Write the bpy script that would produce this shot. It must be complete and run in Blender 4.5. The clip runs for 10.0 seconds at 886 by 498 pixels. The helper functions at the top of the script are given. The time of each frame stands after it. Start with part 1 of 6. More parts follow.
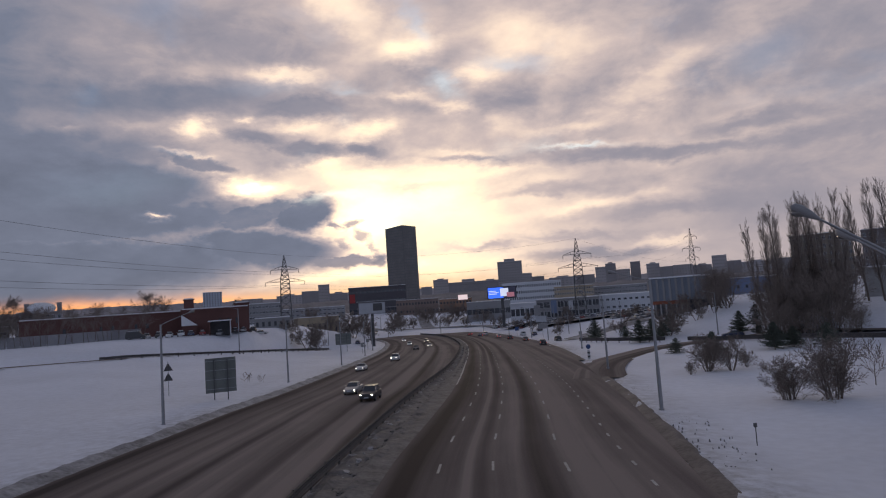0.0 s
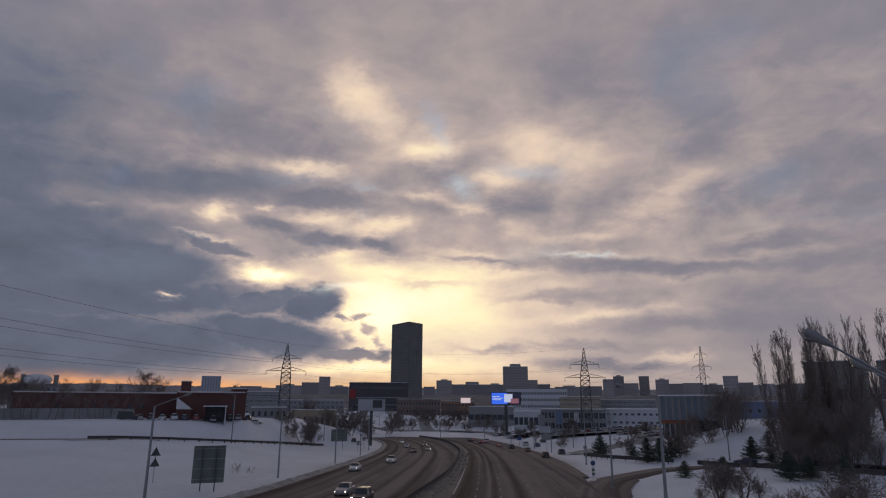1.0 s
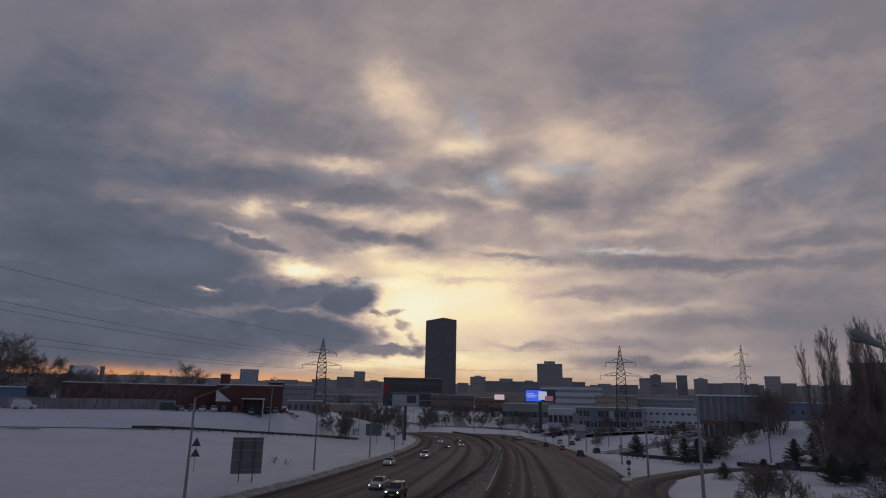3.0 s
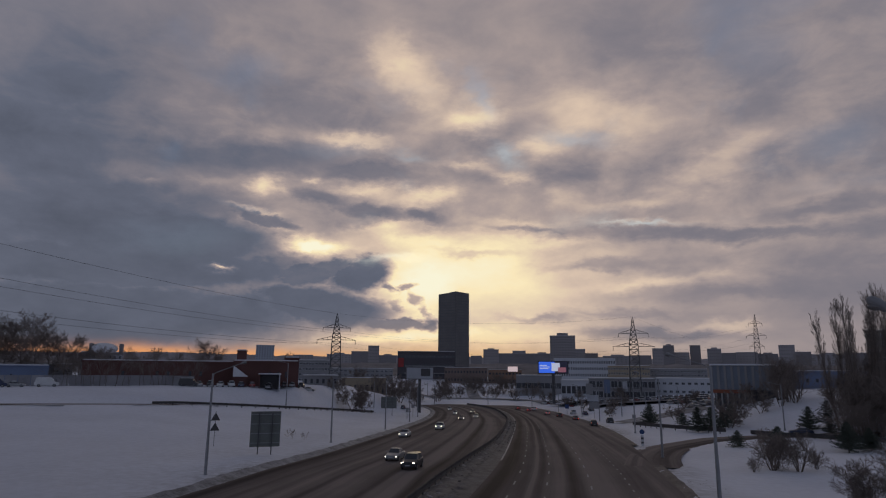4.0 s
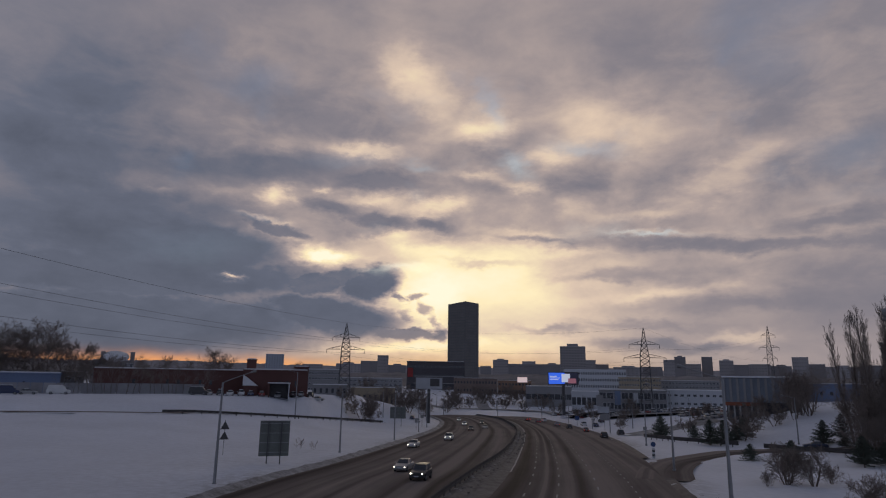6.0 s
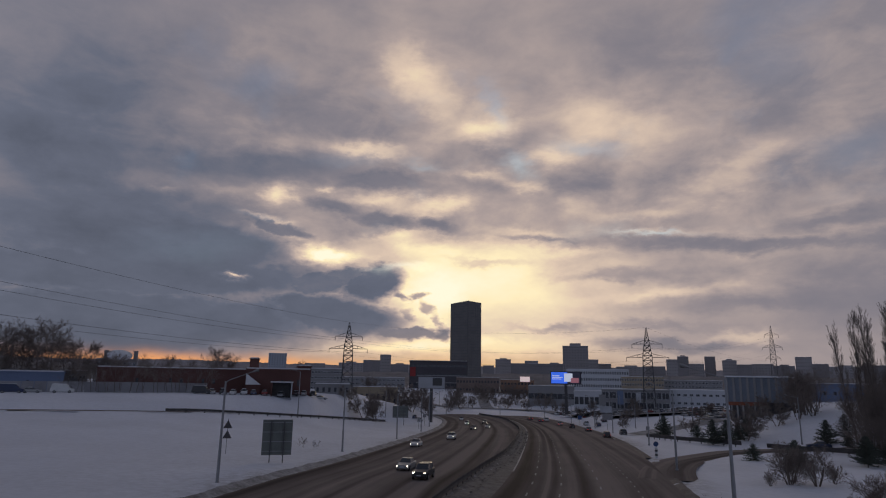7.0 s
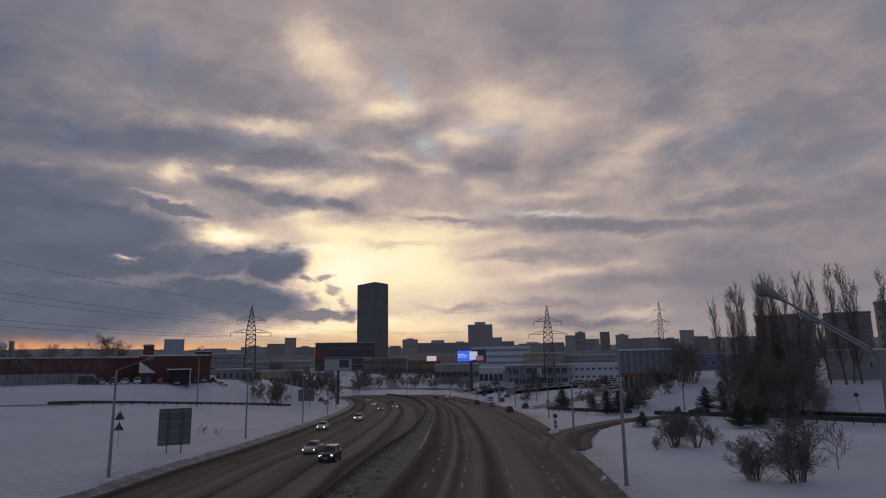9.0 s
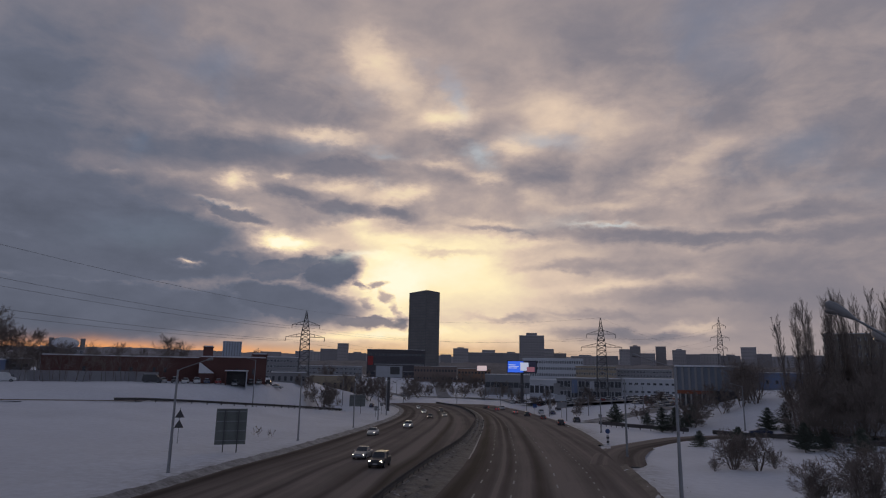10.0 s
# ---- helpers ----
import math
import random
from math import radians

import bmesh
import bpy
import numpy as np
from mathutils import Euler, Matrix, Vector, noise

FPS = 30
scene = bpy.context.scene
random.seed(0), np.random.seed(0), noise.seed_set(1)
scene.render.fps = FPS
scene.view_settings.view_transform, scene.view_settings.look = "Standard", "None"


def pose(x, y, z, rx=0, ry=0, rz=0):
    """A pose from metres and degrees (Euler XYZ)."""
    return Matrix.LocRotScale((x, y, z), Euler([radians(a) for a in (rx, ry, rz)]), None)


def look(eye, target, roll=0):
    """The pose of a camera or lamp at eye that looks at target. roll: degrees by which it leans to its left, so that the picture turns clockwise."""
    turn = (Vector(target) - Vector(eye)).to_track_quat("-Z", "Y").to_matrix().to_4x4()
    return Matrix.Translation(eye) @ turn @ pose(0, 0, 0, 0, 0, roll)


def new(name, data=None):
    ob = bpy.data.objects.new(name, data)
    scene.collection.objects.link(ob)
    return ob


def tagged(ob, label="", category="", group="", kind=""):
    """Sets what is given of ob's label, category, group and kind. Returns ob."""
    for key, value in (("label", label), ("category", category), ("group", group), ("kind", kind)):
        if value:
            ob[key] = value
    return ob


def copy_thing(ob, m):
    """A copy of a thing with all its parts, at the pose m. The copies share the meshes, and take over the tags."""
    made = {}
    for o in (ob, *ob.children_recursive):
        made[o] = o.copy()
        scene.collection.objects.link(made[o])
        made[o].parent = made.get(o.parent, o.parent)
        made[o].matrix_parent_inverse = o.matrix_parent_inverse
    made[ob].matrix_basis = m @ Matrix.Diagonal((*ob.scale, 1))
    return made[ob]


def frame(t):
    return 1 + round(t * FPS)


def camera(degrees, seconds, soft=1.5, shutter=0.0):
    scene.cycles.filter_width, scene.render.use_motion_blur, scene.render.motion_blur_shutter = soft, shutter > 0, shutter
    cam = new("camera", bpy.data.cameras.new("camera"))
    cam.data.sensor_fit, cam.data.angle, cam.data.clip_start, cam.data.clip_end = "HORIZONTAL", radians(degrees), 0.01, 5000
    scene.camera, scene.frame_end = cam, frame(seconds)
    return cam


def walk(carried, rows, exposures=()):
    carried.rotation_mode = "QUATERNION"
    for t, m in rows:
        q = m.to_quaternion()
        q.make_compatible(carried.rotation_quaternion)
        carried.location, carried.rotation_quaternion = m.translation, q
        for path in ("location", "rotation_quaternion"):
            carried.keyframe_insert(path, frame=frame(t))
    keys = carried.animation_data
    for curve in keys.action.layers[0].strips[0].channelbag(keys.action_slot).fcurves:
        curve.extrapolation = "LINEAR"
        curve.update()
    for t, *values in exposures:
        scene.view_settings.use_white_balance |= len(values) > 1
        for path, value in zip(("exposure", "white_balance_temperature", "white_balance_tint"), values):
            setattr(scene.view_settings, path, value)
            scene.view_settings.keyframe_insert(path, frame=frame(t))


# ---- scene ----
# ---- camera: held still on a footbridge, only turning ----
cam = camera(71.5, 10.0, 1.15)
PATH = (
    (0, pose(0, 0, 8.5, 94.80, 3.92, -0.04)),
    (0.2, pose(0, 0, 8.5, 94.99, 2.52, -1.72)),
    (0.4, pose(0, 0, 8.5, 96.50, 2.29, -0.19)),
    (0.5, pose(0, 0, 8.5, 98.15, 1.68, -0.03)),
    (0.6, pose(0, 0, 8.5, 100.04, 0.68, 0.37)),
    (0.8, pose(0, 0, 8.5, 102.25, -0.29, -0.37)),
    (1, pose(0, 0, 8.5, 104.01, -0.27, 0.14)),
    (1.2, pose(0, 0, 8.5, 103.94, -0.59, 0.18)),
    (1.5, pose(0, 0, 8.5, 104.24, -0.59, 1.69)),
    (2, pose(0, 0, 8.5, 104.24, -0.79, 2.73)),
    (3.3, pose(0, 0, 8.5, 102.93, -1.09, 3.33)),
    (3.5, pose(0, 0, 8.5, 102.31, -0.71, 3.62)),
    (4, pose(0, 0, 8.5, 101.19, -0.45, 4.44)),
    (4.5, pose(0, 0, 8.5, 100.92, -0.66, 4.81)),
    (5, pose(0, 0, 8.5, 100.92, -0.67, 4.95)),
    (5.5, pose(0, 0, 8.5, 101.84, -0.60, 5.08)),
    (5.7, pose(0, 0, 8.5, 102.11, -0.64, 5.16)),
    (6.8, pose(0, 0, 8.5, 102.05, -1.29, 5.53)),
    (7, pose(0, 0, 8.5, 102.03, -0.92, 5.52)),
    (7.5, pose(0, 0, 8.5, 100.53, -0.11, 5.03)),
    (7.6, pose(0, 0, 8.5, 100.12, -0.49, 4.37)),
    (7.7, pose(0, 0, 8.5, 99.82, 0.05, 3.17)),
    (7.8, pose(0, 0, 8.5, 99.27, 0.18, 0.35)),
    (7.9, pose(0, 0, 8.5, 98.82, -0.48, -1.77)),
    (8, pose(0, 0, 8.5, 98.37, -1.56, -4.77)),
    (8.1, pose(0, 0, 8.5, 98.02, -1.08, -6.08)),
    (8.2, pose(0, 0, 8.5, 97.89, -0.44, -5.99)),
    (8.3, pose(0, 0, 8.5, 98.16, -0.32, -6.05)),
    (8.5, pose(0, 0, 8.5, 99.25, -0.12, -5.93)),
    (9, pose(0, 0, 8.5, 100.27, 0.86, -2.95)),
    (9.5, pose(0, 0, 8.5, 100.92, -0.36, -0.27)),
    (10, pose(0, 0, 8.5, 101.10, -0.99, 1.65)),
)
walk(cam, PATH, ((0.0, 0.6), (0.3, 0.55), (0.6, 0.35), (1.0, 0.15), (1.4, 0.0), (2.0, -0.1), (3.5, -0.12), (4.5, -0.02), (8.0, 0.02), (10.0, 0.03)))

# ---- sky at sundown: clear sky under broken clouds, sun behind them ----
world = bpy.data.worlds.new("evening_sky")
scene.world = world
world.use_nodes = True
wn, wl = world.node_tree.nodes, world.node_tree.links
wn.clear()


def sock(s, v):
    if isinstance(v, bpy.types.NodeSocket):
        wl.new(v, s)
    else:
        s.default_value = v


def wm(op, a, b=0.0, c=0.0, clamp=False):
    n = wn.new("ShaderNodeMath")
    n.operation, n.use_clamp = op, clamp
    sock(n.inputs[0], a), sock(n.inputs[1], b), sock(n.inputs[2], c)
    return n.outputs[0]


def wmix(k, a, b):
    n = wn.new("ShaderNodeMix")
    n.data_type, n.clamp_factor = "RGBA", True
    sock(n.inputs[0], k), sock(n.inputs[6], a), sock(n.inputs[7], b)
    return n.outputs[2]


def wnoise(vec, scale, detail, rough=0.55, lac=2.0, warp=0.0):
    n = wn.new("ShaderNodeTexNoise")
    sock(n.inputs["Vector"], vec)
    for key, v in (("Scale", scale), ("Detail", detail), ("Roughness", rough), ("Lacunarity", lac), ("Distortion", warp)):
        n.inputs[key].default_value = v
    return n


def wxyz(x, y, z):
    n = wn.new("ShaderNodeCombineXYZ")
    sock(n.inputs[0], x), sock(n.inputs[1], y), sock(n.inputs[2], z)
    return n.outputs[0]


coord = wn.new("ShaderNodeTexCoord").outputs["Generated"]
split = wn.new("ShaderNodeSeparateXYZ")
wl.new(coord, split.inputs[0])
dx, dy, dz = split.outputs
azimuth = wm("MULTIPLY", wm("ARCTAN2", dx, dy), 57.29578)
height = wm("MULTIPLY", wm("ARCSINE", dz), 57.29578)

# the cloud deck in plan: what is far away is drawn out along the horizon
deck = wm("ADD", wm("MAXIMUM", dz, 0.0), 0.34)
plan = wxyz(wm("DIVIDE", dx, deck), wm("DIVIDE", dy, deck), 0.0)
billow = wnoise(plan, 1.9, 4, 0.42, 2.0, 0.2)
puff = wnoise(wxyz(wm("MULTIPLY", azimuth, 0.16), wm("MULTIPLY", height, 0.30), 1.7), 1.0, 9, 0.55, 2.1, 0.25)
drift = wnoise(wxyz(wm("MULTIPLY", azimuth, 0.20), wm("MULTIPLY", height, 0.40), 3.0), 1.0, 9, 0.62)
curl = wnoise(wxyz(wm("MULTIPLY", azimuth, 0.52), wm("MULTIPLY", height, 0.9), 8.0), 1.0, 8, 0.6)
torn = wn.new("ShaderNodeSeparateColor")
wl.new(drift.outputs["Color"], torn.inputs[0])
curled = wn.new("ShaderNodeSeparateColor")
wl.new(curl.outputs["Color"], curled.inputs[0])


def shifted(base, by, amount):
    return wm("MULTIPLY_ADD", wm("SUBTRACT", by, 0.5), amount, base)


SOFT = (shifted(azimuth, torn.outputs[0], 6.0), shifted(height, torn.outputs[1], 3.2))
HARD = (shifted(shifted(azimuth, torn.outputs[2], 3.0), curled.outputs[0], 2.6), shifted(shifted(height, torn.outputs[0], 1.3), curled.outputs[1], 1.5))
FINE = (shifted(azimuth, curled.outputs[2], 2.6), shifted(height, curled.outputs[0], 1.7))


def patch(a, e, wa, we, slant, space=SOFT):
    """A soft-edged patch of sky: 1 in its middle, 0 far from it."""
    u = wm("SUBTRACT", space[0], float(a))
    v = wm("SUBTRACT", wm("SUBTRACT", space[1], float(e)), wm("MULTIPLY", u, slant))
    u, v = wm("DIVIDE", u, float(wa)), wm("DIVIDE", v, float(we))
    return wm("EXPONENT", wm("MULTIPLY", wm("ADD", wm("MULTIPLY", u, u), wm("MULTIPLY", v, v)), -1.0))


# cloud in the sky; each row: bearing, height, half-width, half-height, slant, strength
# hard-edged dark banks near the sunset
LOW_BANKS = (
    (-34.6, 4.1, 18.8, 2.97, 0.05, 1.00), (-16.1, 5.8, 6.3, 1.74, -0.12, 0.95), (-9.3, 4.3, 3.9, 0.52, -0.08, 0.70), (-12.1, 8.6, 3.0, 1.56, 0.18, 0.95),
    (-30.2, 11.1, 10.5, 2.46, -0.01, 0.95), (-31.7, 8.4, 15.9, 2.05, 0.04, 0.95), (-21.0, 13.3, 3.0, 0.65, -0.18, 0.65), (-14.7, 9.1, 3.4, 0.78, -0.06, 0.85),
    (-17.2, 8.6, 3.0, 1.13, 0.04, 0.90),
)
# hard-edged clouds higher up
HIGH_BANKS = (
    (-11.9, 18.3, 4.9, 0.97, -0.00, 0.50), (-11.7, 14.6, 3.4, 0.67, -0.06, 0.55), (-6.6, 14.2, 2.3, 0.63, -0.08, 0.50), (-16.5, 15.5, 2.6, 0.71, -0.13, 0.45),
    (-23.8, 18.6, 10.3, 1.65, 0.06, 0.60), (-32.2, 14.0, 9.8, 1.57, 0.07, 0.60),
)
# soft dull streaks over the glow
STREAKS = (
    (20.1, 11.8, 12.9, 0.77, -0.06, 0.55), (28.1, 12.8, 5.9, 0.89, 0.01, 0.45), (3.9, 13.0, 4.2, 0.31, -0.02, 0.40), (13.1, 3.3, 5.9, 0.59, -0.03, 0.50),
    (17.8, 3.3, 1.5, 0.38, -0.12, 0.50), (10.0, 9.5, 5.5, 0.56, -0.00, 0.32), (4.8, 4.7, 3.8, 0.41, -0.00, 0.35), (-1.5, 11.0, 3.7, 0.37, -0.05, 0.25),
    (18.9, 6.7, 8.0, 0.77, 0.01, 0.25), (12.7, 5.1, 5.8, 0.40, -0.02, 0.25),
)
# torn scraps of steam and cloud beside the tower
WISPS = (
    (-8.0, 7.6, 1.1, 0.42, 0.12, 0.60), (-7.1, 6.5, 1.0, 0.52, -0.48, 0.50), (-6.1, 5.3, 0.7, 0.52, -0.68, 0.45), (-5.3, 4.1, 0.8, 0.68, -0.48, 0.80),
    (-9.5, 7.5, 0.7, 0.47, -0.37, 0.60), (-8.6, 5.9, 0.8, 0.47, -0.48, 0.40),
)
# broad dull stretches of the deck
SHADES = (
    (-37.4, 12.3, 9.9, 3.52, 0.14, -0.16), (-39.9, 20.6, 8.6, 7.43, 0.24, -0.20), (-29.5, 18.1, 7.2, 2.10, 0.14, -0.10), (29.4, 18.0, 4.3, 2.36, 0.09, -0.13),
    (12.8, 28.4, 6.2, 2.72, -0.12, -0.06), (-25.3, 25.3, 6.9, 2.06, 0.06, -0.05), (24.6, 24.3, 3.0, 2.60, -0.20, -0.06), (25.4, 8.2, 6.0, 2.28, -0.07, -0.08),
    (-2.6, 21.3, 6.1, 0.71, -0.09, -0.10), (8.2, 17.7, 4.7, 0.71, -0.01, -0.08), (-20.1, 24.1, 5.8, 1.90, -0.16, -0.07), (-4.9, 30.8, 6.3, 1.84, 0.01, -0.04),
)
# sunlit puffs
PUFFS = (
    (-10.0, 28.8, 2.6, 2.58, -0.36, 0.19), (-6.0, 25.6, 3.4, 1.95, -0.33, 0.17), (-1.2, 23.1, 2.7, 1.20, 0.17, 0.24), (-6.7, 21.8, 3.9, 1.11, -0.07, 0.17),
    (10.5, 23.0, 7.3, 2.66, -0.13, 0.20), (21.0, 18.2, 3.9, 1.40, 0.27, 0.19), (17.6, 16.0, 5.2, 1.06, 0.16, 0.13), (-21.2, 16.1, 1.5, 1.00, 0.09, 0.34),
    (-16.6, 17.0, 0.7, 0.35, -0.03, 0.20), (-13.3, 20.8, 3.5, 0.60, -0.03, 0.26), (-31.3, 15.7, 0.7, 0.37, 0.14, 0.12), (-6.4, 15.9, 3.3, 0.78, 0.11, 0.30),
    (-12.3, 16.4, 3.2, 0.51, -0.05, 0.22), (-9.6, 13.3, 2.7, 0.42, 0.13, 0.20), (4.5, 20.4, 2.6, 0.86, -0.14, 0.22), (-2.0, 19.1, 2.7, 0.51, -0.10, 0.18),
)
# gaps that let the glow through
GAPS = (
    (2.1, 18.0, 2.2, 0.51, -0.12, 0.18), (6.6, 16.0, 1.8, 1.02, -0.04, 0.12), (-17.1, 11.3, 3.2, 0.77, -0.07, 0.62), (-25.0, 8.6, 1.0, 0.20, 0.01, 0.60),
    (-3.6, 9.7, 9.5, 2.63, 0.01, 0.32), (1.7, 6.0, 10.3, 2.86, -0.00, 0.20), (-0.4, 8.6, 21.2, 7.30, -0.00, 0.16), (-6.8, 7.0, 3.2, 2.62, 0.01, 0.30),
    (-3.6, 2.9, 10.8, 0.93, 0.01, 0.30), (15.9, 2.1, 7.8, 0.58, -0.00, 0.08), (13.2, 14.9, 4.5, 0.70, 0.03, 0.12), (5.9, 11.9, 7.8, 0.62, 0.05, 0.14),
    (15.7, 7.8, 7.0, 0.69, 0.09, 0.14), (20.0, 4.0, 2.6, 0.47, -0.02, 0.16), (-9.0, 12.2, 6.4, 0.94, 0.02, 0.22), (-0.3, 26.5, 19.4, 6.26, -0.02, 0.07),
)
# thin bright edges
GLOWS = (
    (-22.0, 14.1, 2.2, 0.20, -0.12, 0.22), (13.6, 13.2, 4.4, 0.30, -0.06, 0.10), (3.3, 13.4, 3.7, 0.31, -0.07, 0.10), (-24.9, 8.6, 1.2, 0.20, 0.01, 0.55),
    (-8.8, 3.1, 7.7, 0.41, 0.11, 0.20),
)
# open blue
BLUE = (
    (-0.9, 25.1, 1.1, 1.86, -0.54, 0.80), (1.8, 19.9, 1.4, 0.81, -0.31, 0.80), (8.0, 21.0, 2.9, 0.69, -0.07, 0.70), (13.8, 13.1, 3.2, 0.20, -0.06, 0.90),
    (-15.1, 19.9, 3.7, 0.70, 0.07, 0.22), (-29.5, 18.1, 0.9, 1.17, 0.15, 0.20), (-9.5, 10.1, 2.9, 0.42, 0.12, 0.50), (-27.6, 11.1, 5.0, 1.21, 0.09, 0.14),
    (29.4, 18.2, 3.5, 1.50, 0.09, 0.30), (-7.5, 19.8, 1.9, 0.41, -0.07, 0.50), (-22.5, 13.9, 2.5, 0.30, -0.12, 0.20), (23.9, 26.6, 4.0, 2.56, -0.21, 0.30),
)

calm = wm("MAXIMUM", wm("MINIMUM", wm("DIVIDE", height, 12.0), 1.0), 0.35)
far_up = wm("MAXIMUM", wm("MINIMUM", wm("MULTIPLY_ADD", height, -0.05, 2.0), 1.0), 0.4)
swell = wm("SUBTRACT", wm("MULTIPLY_ADD", puff.outputs[0], 2.6, -0.8, True), 0.5)
grain = wm("ADD", wm("MULTIPLY", wm("SUBTRACT", billow.outputs[0], 0.5), 0.26), wm("MULTIPLY", wm("MULTIPLY", swell, 0.17), far_up))
light = wm("MULTIPLY_ADD", grain, calm, 0.372)
for *where, k in SHADES + PUFFS + GAPS:
    light = wm("MULTIPLY_ADD", patch(*where), k, light)


def hard_cover(rows, space, edge_lo, edge_w):
    """How much of the glow the hard-edged clouds hide, 0 to 1."""
    cover = 0.0
    for *where, k in rows:
        g = wm("MULTIPLY_ADD", wm("SUBTRACT", curl.outputs[0], 0.5), 0.35, patch(*where, space))
        g = wm("DIVIDE", wm("SUBTRACT", g, edge_lo), edge_w, 0.0, True)
        cover = wm("MAXIMUM", cover, wm("MULTIPLY", wm("SMOOTH_MIN", g, 1.0, 0.3), k))
    return cover


inside = wm("MULTIPLY_ADD", wm("SUBTRACT", drift.outputs[0], 0.5), 0.24, 0.115)
for rows, space, lo_, w_ in ((STREAKS, SOFT, 0.15, 0.85), (HIGH_BANKS, HARD, 0.2, 0.6), (LOW_BANKS, HARD, 0.22, 0.36), (WISPS, FINE, 0.25, 0.6)):
    k = hard_cover(rows, space, lo_, w_)
    light = wm("ADD", wm("MULTIPLY", light, wm("SUBTRACT", 1.0, k)), wm("MULTIPLY", inside, k))
for *where, k in GLOWS:
    light = wm("MULTIPLY_ADD", patch(*where, HARD), k, light)

ramp = wn.new("ShaderNodeValToRGB")
wl.new(light, ramp.inputs[0])
stops = ((0.0, (0.072, 0.082, 0.112)), (0.18, (0.125, 0.138, 0.186)), (0.34, (0.238, 0.216, 0.243)), (0.48, (0.42, 0.342, 0.325)),
         (0.64, (0.72, 0.56, 0.44)), (0.82, (1.0, 0.84, 0.53)), (1.0, (1.0, 0.95, 0.72)))
ramp.color_ramp.elements[0].position, ramp.color_ramp.elements[0].color = stops[0][0], (*stops[0][1], 1)
ramp.color_ramp.elements[1].position, ramp.color_ramp.elements[1].color = stops[-1][0], (*stops[-1][1], 1)
for at, c in stops[1:-1]:
    ramp.color_ramp.elements.new(at).color = (*c, 1)

# clear evening sky shows faintly blue through thin places
clear = wn.new("ShaderNodeTexSky")
clear.sky_type, clear.sun_disc = "NISHITA", False
clear.sun_elevation, clear.sun_rotation = radians(7), radians(0)
clear_part = wn.new("ShaderNodeMix")
clear_part.data_type, clear_part.blend_type = "RGBA", "MULTIPLY"
clear_part.inputs[0].default_value = 1.0
wl.new(clear.outputs[0], clear_part.inputs[6])
clear_part.inputs[7].default_value = (0.06, 0.085, 0.125, 1)
thin_k = 0.0
for *where, k in BLUE:
    thin_k = wm("MULTIPLY_ADD", patch(*where), k * 0.46, thin_k)
thin = wnoise(plan, 3.4, 6, 0.5, 2.0, 0.2)
thin_k = wm("ADD", thin_k, wm("MULTIPLY", wm("MULTIPLY_ADD", thin.outputs[0], 6.0, -3.4, True), wm("MULTIPLY", wm("MULTIPLY_ADD", height, 0.12, -1.3, True), 0.25)))
sky_colour = wmix(thin_k, ramp.outputs[0], clear_part.outputs[2])

# the orange band of open sky over the horizon, under the cloud bank
u = wm("DIVIDE", wm("ADD", azimuth, 30.0), 26.0)
v = wm("DIVIDE", wm("SUBTRACT", wm("ADD", height, wm("MULTIPLY", wm("SUBTRACT", torn.outputs[2], 0.5), 1.2)), 0.95), 0.8)
ember = wm("EXPONENT", wm("MULTIPLY", wm("ADD", wm("MULTIPLY", u, u), wm("MULTIPLY", v, v)), -1.0))
sky_colour = wmix(wm("MULTIPLY", ember, 1.0, 0.0, True), sky_colour, (0.86, 0.36, 0.13, 1))

# and the deep yellow low over the roofs, below the glow
u = wm("DIVIDE", wm("ADD", azimuth, 3.0), 13.0)
v = wm("DIVIDE", wm("SUBTRACT", height, 1.0), 1.9)
low_gold = wm("EXPONENT", wm("MULTIPLY", wm("ADD", wm("MULTIPLY", u, u), wm("MULTIPLY", v, v)), -1.0))
sky_colour = wmix(wm("MULTIPLY", low_gold, 0.6), sky_colour, (0.98, 0.62, 0.26, 1))

# away from the sunset the deck is plain and dull
toward = wm("MULTIPLY_ADD", dy, 1.6, -0.25, True)
sky_colour = wmix(toward, (0.175, 0.195, 0.265, 1), sky_colour)
overhead = wm("MULTIPLY_ADD", dz, 2.6, -1.55, True)
sky_colour = wmix(overhead, sky_colour, (0.05, 0.055, 0.075, 1))
back = wn.new("ShaderNodeBackground")
wl.new(sky_colour, back.inputs[0])
back.inputs[1].default_value = 1.0
wout = wn.new("ShaderNodeOutputWorld")
wl.new(back.outputs[0], wout.inputs[0])

sun = new("sun", bpy.data.lights.new("sun", "SUN"))
sun.data.energy, sun.data.angle, sun.data.color = 0.15, radians(15), (1.0, 0.78, 0.5)
sun.matrix_world = look((0, 400, 60), (0, 0, 0))

# ---- materials ----
MATS = {}


